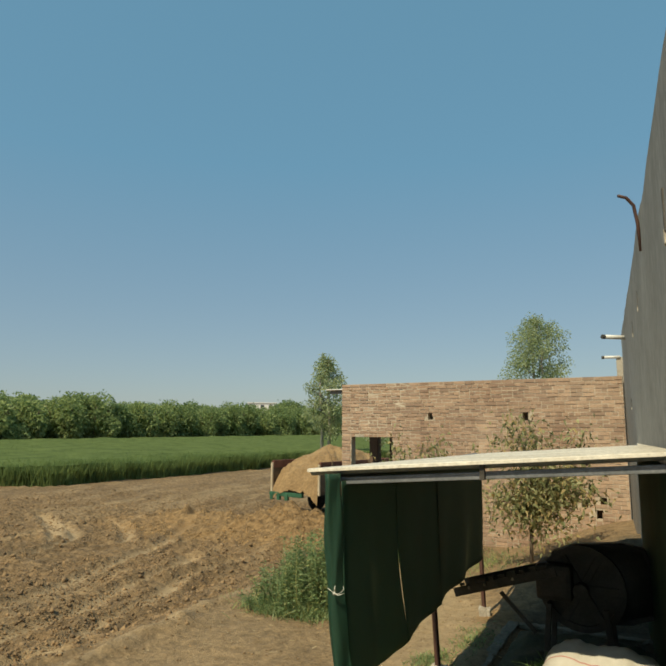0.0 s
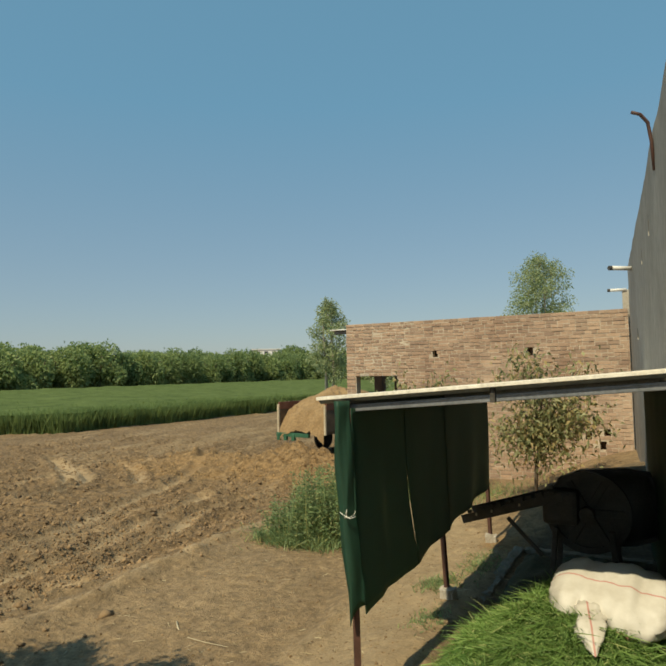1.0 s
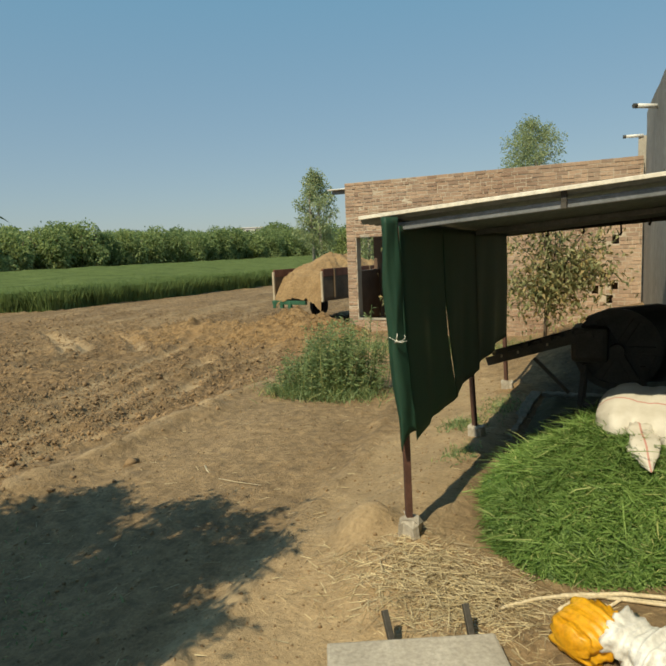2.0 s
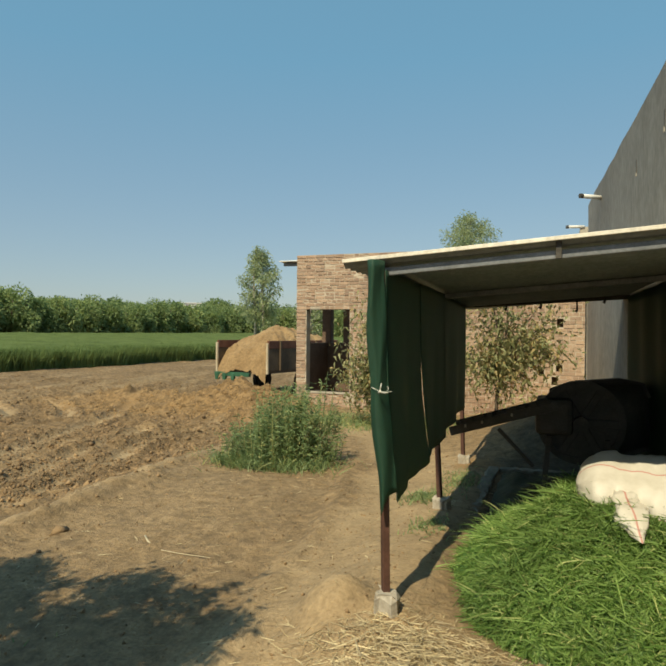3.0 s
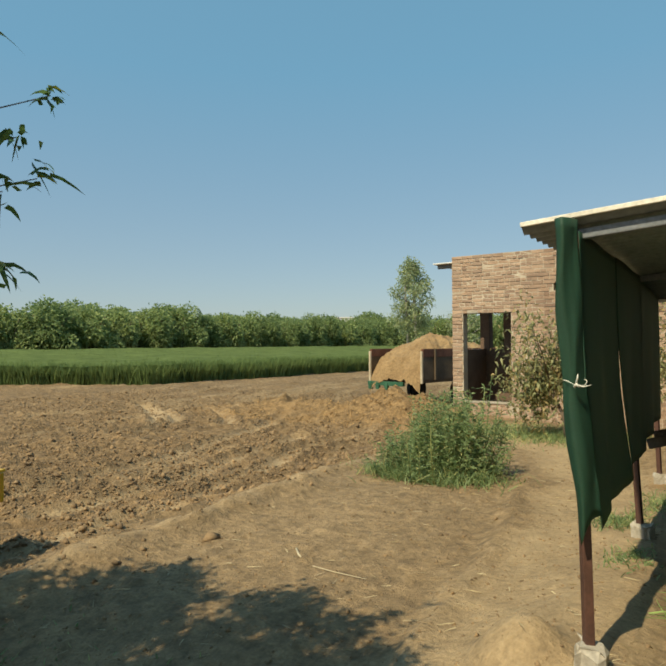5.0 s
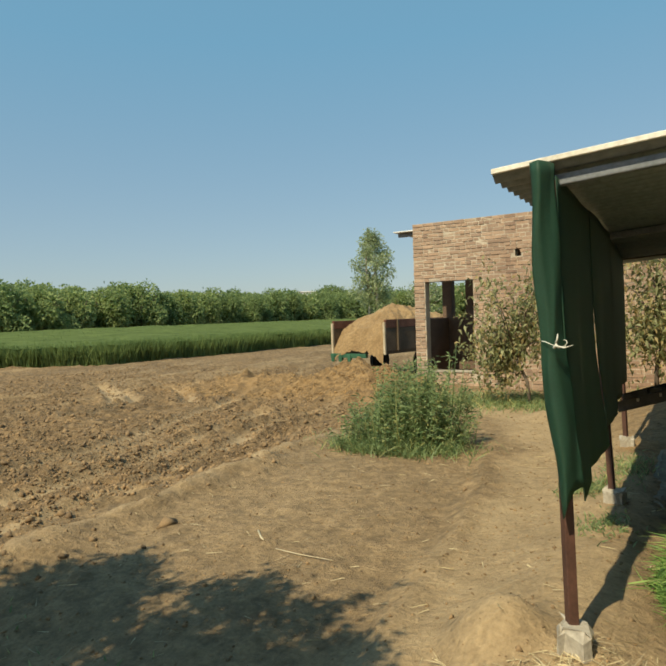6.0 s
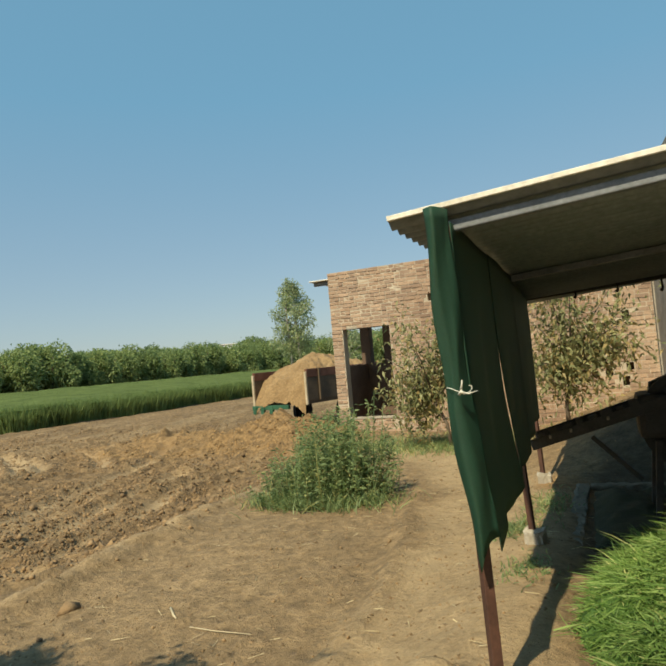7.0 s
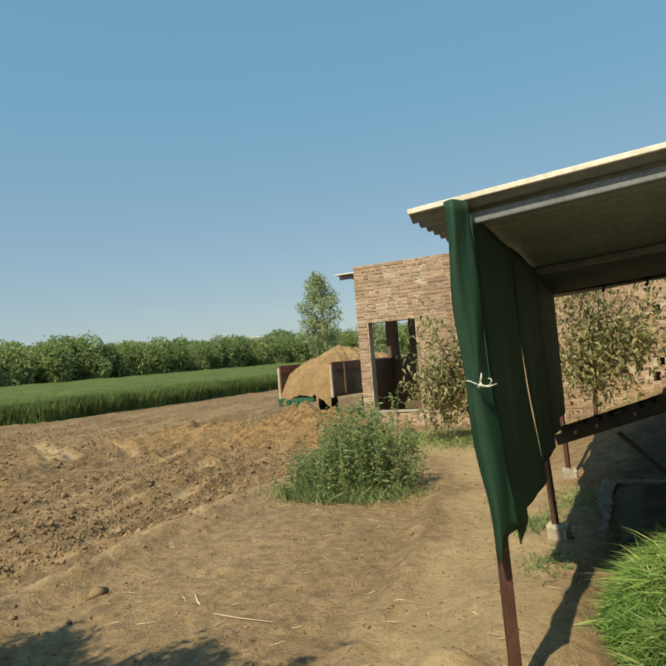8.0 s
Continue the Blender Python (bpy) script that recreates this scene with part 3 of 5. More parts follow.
def build_crop():
    owner = thing("wheat_field", (-30, 30, -0.25), "dense green wheat crop standing waist high", "crop", kind="stuff")
    xs, ys = np.arange(-49, 26, 0.55), np.arange(-15, 88, 0.55)
    X, Y = np.meshgrid(xs, ys, indexing="ij")
    keep = in_crop(X, Y)
    Z = -0.25 + 0.72 * step(-21, -50, X) + 0.82 + 0.22 * fbm(X * 0.35, Y * 0.35, 51) + 0.1 * vnoise(X * 1.7, Y * 1.7, 52)
    index, verts, faces = {}, [], []
    for i in range(len(xs) - 1):
        for j in range(len(ys) - 1):
            if keep[i, j] and keep[i + 1, j] and keep[i, j + 1] and keep[i + 1, j + 1]:
                q = []
                for a, b in ((i, j), (i + 1, j), (i + 1, j + 1), (i, j + 1)):
                    if (a, b) not in index:
                        index[(a, b)] = len(verts)
                        verts.append((X[a, b], Y[a, b], Z[a, b] - 0.12))
                    q.append(index[(a, b)])
                faces.append(q)
    canopy = add("crop_canopy", mesh_of("crop_canopy", verts, faces, WHEAT), owner)
    canopy.matrix_parent_inverse = owner.matrix_world.inverted()
    # standing blades, thickest along the near edge
    n = 190000
    x, y = rng.uniform(-49, 25, n), rng.uniform(-15, 87, n)
    near = rng.random(n) < 0.62
    yy = rng.uniform(-5, 50, n)
    ex = np.interp(yy, [p[1] for p in CROP_EDGE], [p[0] for p in CROP_EDGE])
    x, y = np.where(near, ex - rng.exponential(1.6, n) + 0.8, x), np.where(near, yy, y)
    ok = in_crop(x, y)
    x, y = x[ok], y[ok]
    n = len(x)
    top = 0.84 + 0.22 * fbm(x * 0.35, y * 0.35, 51) + 0.1 * vnoise(x * 1.7, y * 1.7, 52)
    roots = np.stack([x, y, -0.27 + 0.72 * step(-21, -50, x)], 1)
    ways = rng.normal(size=(n, 3)) * [0.16, 0.16, 0] + [0, 0, 1]
    b = blades("crop_blades", roots, ways, top * rng.uniform(0.85, 1.15, n), rng.uniform(0.03, 0.06, n), WHEAT, owner, 0.18)
    b.matrix_parent_inverse = owner.matrix_world.inverted()


build_crop()


def crown_points(n, lobes, shell=0.35):
    """Points in the outer shell of several lobes (x, y, z, rx, ry, rz) and the ways out of them."""
    lobes = np.array(lobes, float)
    vol = lobes[:, 3] * lobes[:, 4] + lobes[:, 5] ** 2
    pick = rng.choice(len(lobes), n, p=vol / vol.sum())
    d = rng.normal(size=(n, 3))
    d /= np.linalg.norm(d, axis=1, keepdims=True)
    r = 1 - shell * rng.random(n) ** 1.4 + rng.normal(size=n) * 0.05
    return lobes[pick, :3] + d * lobes[pick, 3:] * r[:, None], d + rng.normal(size=(n, 3)) * 0.7


def orchard_tree(w, h):
    owner = thing("orchard_tree", (0, 0, 0), "leafy green orchard tree with a dense round crown", "tree", "orchard row behind the wheat")
    runs = [([(0, 0, -0.4), (0.1, 0, 0.8), (0.05, 0.1, 1.7)], [0.2, 0.16, 0.13])]
    for k in range(5):
        a = k * 1.26 + rng.random()
        runs.append(([(0.05, 0.1, 1.4), (math.cos(a) * w * 0.3, math.sin(a) * w * 0.3, h * 0.5), (math.cos(a) * w * 0.6, math.sin(a) * w * 0.6, h * 0.75)], [0.1, 0.07, 0.03]))
    tubes("trunk", runs, BARK, owner)
    lobes = [(0, 0, h * 0.55, w * 0.62, w * 0.62, h * 0.42)]
    for k in range(16):
        a, rr, zz = rng.uniform(0, 6.28), rng.uniform(0.35, 0.75) * w, rng.uniform(0.18, 0.82) * h
        s = rng.uniform(0.24, 0.42)
        lobes.append((math.cos(a) * rr * (1.1 - 0.5 * zz / h), math.sin(a) * rr * (1.1 - 0.5 * zz / h), zz, w * s, w * s, h * s * 0.62))
    p, d = crown_points(5200, lobes)
    p[:, 2] = np.maximum(p[:, 2], 0.15)
    leaves("crown", p, d, rng.uniform(0.22, 0.46, len(p)), rng.uniform(0.12, 0.24, len(p)), ORCHARD, owner)
    return owner


def build_orchard():
    kinds = [orchard_tree(2.6, 4.9), orchard_tree(3.0, 5.2), orchard_tree(2.4, 4.6), orchard_tree(2.8, 5.0)]
    spots = []
    for y in np.arange(0, 94, 3.7):
        spots.append((-52 + rng.uniform(-0.8, 0.8), y + rng.uniform(-0.6, 0.6)))
        spots.append((-55.5 + rng.uniform(-1, 1), y + rng.uniform(-1, 1) + 1.8))
        spots.append((-60 + rng.uniform(-1.5, 1.5), y + rng.uniform(-1.5, 1.5)))
    for x in np.arange(-52, 14, 3.8):
        spots.append((x + rng.uniform(-1, 1), 96 + rng.uniform(-2, 2)))
        spots.append((x + 1.9 + rng.uniform(-1, 1), 101 + rng.uniform(-2, 2)))
    for i, (x, y) in enumerate(spots):
        s = rng.uniform(0.9, 1.12) * (1.22 if y > 92 else 1.0)
        m = pose(x, y, hz(x, y), 0, 0, rng.uniform(0, 360)) @ Matrix.Diagonal((s, s, s, 1))
        if i < len(kinds):
            kinds[i].matrix_world = m
        else:
            src = kinds[i % len(kinds)]
            ob = copy_thing(src, m)
            ob.matrix_basis = m


build_orchard()


def tall_tree(name, at, h, w, base, label, n=2600, stems=1):
    owner = thing(name, at, label, "tree")
    runs, lobes = [], []
    for s in range(stems):
        ox = (s - (stems - 1) / 2) * 0.5
        runs.append(([(ox, 0, -0.3), (ox * 1.4 + 0.05, 0.05, h * 0.35), (ox * 1.5 - 0.1, 0, h * 0.7), (ox * 1.2, 0, h * 0.97)], [0.16, 0.12, 0.07, 0.02]))
    for k in range(26):
        z = base + (h - base) * (k / 26) ** 0.9
        f = (z - base) / (h - base)
        reach = w * (0.35 + 0.65 * math.sin(math.pi * min(1, f * 0.75 + 0.18))) * (1 - 0.7 * f ** 3.5) * rng.uniform(0.6, 1.1)
        a = k * 2.4 + rng.uniform(-0.4, 0.4)
        tip = (math.cos(a) * reach, math.sin(a) * reach, z + reach * 0.55)
        runs.append(([(0, 0, z - 0.2), (tip[0] * 0.5, tip[1] * 0.5, z + reach * 0.2), tip], [0.055 * (1 - 0.6 * f), 0.035, 0.012]))
        r = rng.uniform(0.32, 0.5) * w * (1 - 0.5 * f)
        lobes.append((tip[0] * 0.9, tip[1] * 0.9, tip[2], r, r, r * 1.0))
        lobes.append((tip[0] * 0.5, tip[1] * 0.5, tip[2] - 0.1, r * 0.7, r * 0.7, r * 0.8))
    tubes("trunk", runs, PALE_BARK, owner)
    p, d = crown_points(n, lobes, 0.9)
    leaves("crown", p, d, rng.uniform(0.12, 0.26, n), rng.uniform(0.07, 0.14, n), POPLAR, owner)
    return owner


tall_tree("poplar_tree", (-21.2, 40.0, -0.25), 8.3, 2.0, 2.0, "tall slender poplar tree with pale airy foliage", 6800, 2)
tall_tree("poplar_tree", (-17.4, 41.5, -0.25), 4.6, 1.4, 1.2, "small pale poplar sapling beside a taller one", 1300)
tall_tree("broad_tree", (-6.9, 53.0, 0.0), 12.0, 3.3, 4.0, "tall grey-green tree rising behind the brick wall", 12000, 2)


def far_house():
    owner = thing("white_house", (-130.5, 196.2, -0.3), "low white house far behind the orchard", "house", turn=33)
    part("wall", box(10.5, 6, 12.0, 0, (0, 0, 6.0)), WHITE_WALL, owner)
    part("roof", box(11.1, 6.6, 0.3, 0, (0, 0, 12.1)), WHITE_WALL, owner)
    for x in (-3, 0, 3):
        part("window", box(1.3, 0.1, 1.4, 0, (x, -3.04, 10.6)), DARK_GLASS, owner)


far_house()

# ---- concrete wall at the side ----
WALL_K = 0.0627  # the wall leans away from the shed's line towards the camera


def wall_x(y):
    return 1.43 + WALL_K * (9.3 - y)


def build_side_wall():
    owner = thing("wall_east", (0, 0, 0), "tall grey cement-plastered wall with streaks and patches", "wall", kind="structure")
    ys = np.concatenate([np.arange(-9, 9.4, 0.23), [9.3]])
    zs = np.linspace(-0.4, 4.14, 20)
    bm = bmesh.new()
    grid = []
    for side in (0, 1):
        rows = []
        for y in ys:
            col = []
            for k, z in enumerate(zs):
                top = 0.05 * (vnoise(np.array([y * 1.7]), np.array([3.0]), 61)[0] - 0.5) if k == len(zs) - 1 else 0
                wob = 0.02 * (fbm(np.array([y * 0.8]), np.array([z * 0.8]), 62)[0] - 0.5)
                col.append(bm.verts.new((wall_x(y) + side * 0.3 + (wob if not side else 0), y, z + top)))
            rows.append(col)
        grid.append(rows)
    n, k = len(ys), len(zs)
    for i in range(n - 1):
        for j in range(k - 1):
            bm.faces.new((grid[0][i][j], grid[0][i][j + 1], grid[0][i + 1][j + 1], grid[0][i + 1][j]))
            bm.faces.new((grid[1][i][j], grid[1][i + 1][j], grid[1][i + 1][j + 1], grid[1][i][j + 1]))
        bm.faces.new((grid[0][i][-1], grid[1][i][-1], grid[1][i + 1][-1], grid[0][i + 1][-1]))
    for i in (0, n - 1):
        for j in range(k - 1):
            bm.faces.new((grid[0][i][j], grid[1][i][j], grid[1][i][j + 1], grid[0][i][j + 1]))
    bmesh.ops.recalc_face_normals(bm, faces=bm.faces)
    part("plaster", bm, PLASTER, owner)
    # putlog holes: dark blocks coloured like the holes' shade, a pale mortar chip in each
    for y, z, s in ((2.78, 3.62, 0.05), (4.18, 3.55, 0.045), (-0.2, 3.52, 0.075), (6.1, 2.75, 0.04)):
        bm = box(0.02, s, s * 3.2, 0.004)
        part("putlog_hole", bm, BLACK_IRON, owner, "dark block for a narrow shaded hole", pose(wall_x(y) + 0.004, y, z))
        part("chip", box(0.024, s * 0.8, s * 1.1, 0.006), CONCRETE, owner, "pale mortar chip", pose(wall_x(y) + 0.002, y, z - s * 1.9))
    bm = box(0.34, 1.6, 4.2, 0.01, (0, 0, 1.7))
    part("pier", bm, CONCRETE, owner, "pale plastered pier behind the wall's end", pose(1.47, 10.55, 0))


build_side_wall()


def wall_pipe(at, length, r, turn):
    owner = thing("drain_pipe", at, "short white drain spout jutting from the wall", "pipe", "drain spouts", turn=turn)
    bm = bmesh.new()
    bmesh.ops.create_cone(bm, cap_ends=False, segments=14, radius1=r, radius2=r, depth=length, matrix=Matrix.Translation((-length / 2, 0, 0)) @ Matrix.Rotation(math.pi / 2, 4, "Y"))
    ob = part("tube", bm, WHITE_PIPE, owner, smooth=True)
    ob.modifiers.new("wall", "SOLIDIFY").thickness = 0.006
    # closed dark cap: the shade inside the spout put into its colour
    bm = bmesh.new()
    bmesh.ops.create_cone(bm, cap_ends=True, segments=14, radius1=r * 1.06, radius2=r * 1.06, depth=0.05, matrix=Matrix.Translation((-length, 0, 0)) @ Matrix.Rotation(math.pi / 2, 4, "Y"))
    part("mouth", bm, BLACK_IRON, owner, "dark cap for the spout's shaded mouth")


wall_pipe((1.60, 7.35, 3.86), 0.44, 0.035, 38)
wall_pipe((1.38, 9.75, 3.80), 0.32, 0.03, 10)


def bent_bar():
    ob = tubes("bent_bar", [([(1.90, 1.72, 3.82), (1.89, 1.70, 4.05), (1.87, 1.68, 4.20), (1.82, 1.64, 4.26), (1.76, 1.60, 4.275)], [0.014] * 5)], RUST, sides=6)
    tagged(ob, "rusty bent reinforcing bar sticking out of the wall", "metal bar")


bent_bar()

# ---- brick building ----
BY, BX0, BX1, BTOP = 9.44, -4.64, 1.40, 3.40
COURSE, LONG, THICK = 0.0765, 0.226, 0.23
OPEN = (-4.40, -3.37, 0.366, 2.18)
HOLES = [(-2.47, 2.66), (0.95, 1.90), (0.94, 1.00), (0.74, 1.24), (0.86, 0.76), (0.60, 0.95), (-0.45, 2.64)]
SLOT = 0.085  # half height of a vent slot


def brick_mesh(name, l, h, d, seed):
    r = random.Random(seed)
    bm = bmesh.new()
    bmesh.ops.create_cube(bm, size=1, matrix=Matrix.Diagonal((l, d, h, 1)))
    bmesh.ops.bevel(bm, geom=list(bm.edges), offset=0.006, segments=1, affect="EDGES")
    for v in bm.verts:
        v.co += Vector((r.uniform(-1, 1), r.uniform(-1, 1), r.uniform(-1, 1))) * 0.0045
    me = bpy.data.meshes.new(name)
    bm.to_mesh(me)
    bm.free()
    me.materials.append(BRICK)
    return me


def hole_at(x, z):
    if OPEN[0] < x < OPEN[1] and OPEN[2] < z < OPEN[3]:
        return True
    return any(abs(x - hx) < 0.08 and abs(z - hz_) < SLOT for hx, hz_ in HOLES)


def build_brick_building():
    owner = thing("brick_building", (BX0, BY, 0), "unplastered red-brown brick building with an open doorway", "building")
    inv = owner.matrix_world.inverted()
    bricks_long = [brick_mesh("brick", LONG - 0.012, COURSE - 0.014, 0.1, s) for s in range(6)]
    bricks_head = [brick_mesh("brick", LONG / 2 - 0.012, COURSE - 0.014, 0.1, s + 10) for s in range(4)]
    wall = add("front_wall", mesh_of("front_wall", *wall_core(), MORTAR), owner, "brick wall with mortar joints")
    wall.matrix_parent_inverse = inv
    courses = int((BTOP + 0.35) / COURSE)
    rest_v, rest_f, singles = [], [], 0
    base = [(-1, -1, -1), (1, -1, -1), (1, 1, -1), (-1, 1, -1), (-1, -1, 1), (1, -1, 1), (1, 1, 1), (-1, 1, 1)]
    quads = [(0, 1, 5, 4), (1, 2, 6, 5), (2, 3, 7, 6), (3, 0, 4, 7), (4, 5, 6, 7), (3, 2, 1, 0)]
    r = random.Random(5)
    cells = []
    for c in range(courses):
        z = BTOP - (c + 0.5) * COURSE
        stretch = c % 2 == 0
        x = BX0
        first = True
        while x < BX1 - 0.03:
            l = LONG if stretch else LONG / 2
            if first and not stretch:
                l = LONG * 0.75 if c % 4 == 1 else LONG / 2
            if r.random() < 0.12:
                l = LONG * 1.5 - l
            first = False
            l = min(l, BX1 - x)
            cx = x + l / 2
            x += l
            # cut at the doorway's jambs
            if OPEN[2] < z < OPEN[3] and cx + l / 2 > OPEN[0] and cx - l / 2 < OPEN[1]:
                a, b = cx - l / 2, cx + l / 2
                if a < OPEN[0] - 0.04:
                    b = OPEN[0]
                elif b > OPEN[1] + 0.04:
                    a = OPEN[1]
                else:
                    continue
                cx, l = (a + b) / 2, b - a
            if hole_at(cx, z):
                continue
            cells.append((cx, z, l, c))
    cells.sort(key=lambda q: (q[0] > -3.05, -q[1]))
    for cx, z, l, c in cells:
        dy = r.uniform(-0.009, 0.007)
        if cx <= -3.05 and singles < 300 and (abs(l - LONG) < 0.01 or abs(l - LONG / 2) < 0.01):
            me = r.choice(bricks_long if abs(l - LONG) < 0.01 else bricks_head)
            ob = add("brick", me, wall, "", pose(cx, BY + 0.047 + dy, z, 0, 0, r.choice((0, 180))))
            ob.matrix_parent_inverse = Matrix()
            singles += 1
        else:
            o = len(rest_v)
            hx, hy, hz_ = l / 2 - 0.006, 0.05, COURSE / 2 - 0.007
            for bx, by, bz in base:
                rest_v.append((cx + bx * hx + r.uniform(-0.005, 0.005), BY + 0.047 + dy + by * hy, z + bz * hz_ + r.uniform(-0.005, 0.005)))
            rest_f += [tuple(i + o for i in q) for q in quads]
    rest = add("brickwork", mesh_of("brickwork", rest_v, rest_f, BRICK_FAR), wall)
    rest["kind"] = "stuff"
    # far side: half-height wall, pillars; end walls; thin roof
    def blk(name, x0, x1, y0, y1, z0, z1, mat, label="", bevel=0.01):
        ob = part(name, box(x1 - x0, y1 - y0, z1 - z0, bevel, ((x0 + x1) / 2, (y0 + y1) / 2, (z0 + z1) / 2)), mat, owner, label)
        ob.matrix_parent_inverse = inv
        return ob
    # backing added behind each hole, the hole's shade put into its colour
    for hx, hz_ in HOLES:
        blk("hole_back", hx - 0.075, hx + 0.075, BY + THICK + 0.002, BY + THICK + 0.03, hz_ - SLOT - 0.02, hz_ + SLOT + 0.02, SHADED_BRICK, "brick behind a wall hole, coloured as if shaded", 0)
    blk("back_wall", BX0 + 0.0, BX1 - 0.2, 10.9, 11.13, -0.35, 1.42, SHADED_BRICK, "half-height brick back wall")
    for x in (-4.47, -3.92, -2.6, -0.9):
        blk("pillar", x - 0.11, x + 0.11, 10.9 - 0.004, 11.13 + 0.004, 1.42, 3.2, SHADED_BRICK, "brick pillar coloured as if shaded")
    blk("end_wall", BX1 - 0.2, BX1 + 0.0, BY + THICK, 11.13, -0.35, 3.25, SHADED_BRICK)
    blk("end_wall", BX0 + 0.004, BX0 + 0.2, BY + THICK, 10.9, -0.35, 1.42, SHADED_BRICK, "half-height brick end wall")
    roof = blk("roof", BX0 - 0.5, BX1, BY + 0.12, 11.6, 3.285, 3.31, WHITE_PIPE, "thin pale metal roof sheet")
    blk("beam", BX0 - 0.45, BX1 - 0.2, BY + 0.26, BY + 0.34, 3.20, 3.28, GREY_STEEL)
    blk("lintel", OPEN[0] - 0.12, OPEN[1] + 0.22, BY + 0.002, BY + THICK - 0.01, OPEN[3], OPEN[3] + 0.045, CONCRETE, "thin concrete lintel", 0.004)
    blk("sill", OPEN[0] + 0.002, OPEN[1] - 0.002, BY - 0.02, BY + THICK, OPEN[2] - 0.05, OPEN[2], CONCRETE, "pale cement sill", 0.006)


def wall_core():
    """The wall's mortar core: course by course, with the doorway and the vent holes left open."""
    verts, faces = [], []
    base = [(0, 0, 0), (1, 0, 0), (1, 1, 0), (0, 1, 0), (0, 0, 1), (1, 0, 1), (1, 1, 1), (0, 1, 1)]
    quads = [(0, 1, 5, 4), (1, 2, 6, 5), (2, 3, 7, 6), (3, 0, 4, 7), (4, 5, 6, 7), (3, 2, 1, 0)]
    bounds = sorted({-0.4, BTOP - 0.004, OPEN[2], OPEN[3]} | {z + s * SLOT for _, z in HOLES for s in (-1, 1)})
    for z0, z1 in zip(bounds, bounds[1:]):
        zm = (z0 + z1) / 2
        gaps = [(hx - 0.06, hx + 0.06) for hx, hz_ in HOLES if abs(hz_ - zm) < SLOT]
        if OPEN[2] < zm < OPEN[3]:
            gaps.append((OPEN[0] + 0.004, OPEN[1] - 0.004))
        x = BX0 + 0.004
        for a, b in sorted(gaps) + [(BX1, BX1)]:
            if a > x:
                o = len(verts)
                verts += [(x + (a - x) * u, BY + 0.004 + (THICK - 0.004) * v, z0 + (z1 - z0) * w) for u, v, w in base]
                faces += [tuple(i + o for i in q) for q in quads]
            x = b
    return verts, faces


# ---- cattle shed ----
POST_A, POST_B, POST_C = (0.105, -0.15, 0.02), (0.0, 2.06, 0.12), (-0.145, 4.37, 0.07)


def roof_z(x):
    return 2.09 + 0.072 * (x + 0.18)


def beam(name, a, b, s, mat, owner, label="", lift=0.0):
    a, b = Vector(a), Vector(b)
    d = b - a
    bm = box(s, s, d.length, s * 0.12)
    q = d.to_track_quat("Z", "Y").to_matrix().to_4x4()
    return part(name, bm, mat, owner, label, Matrix.Translation((a + b) / 2) @ q)


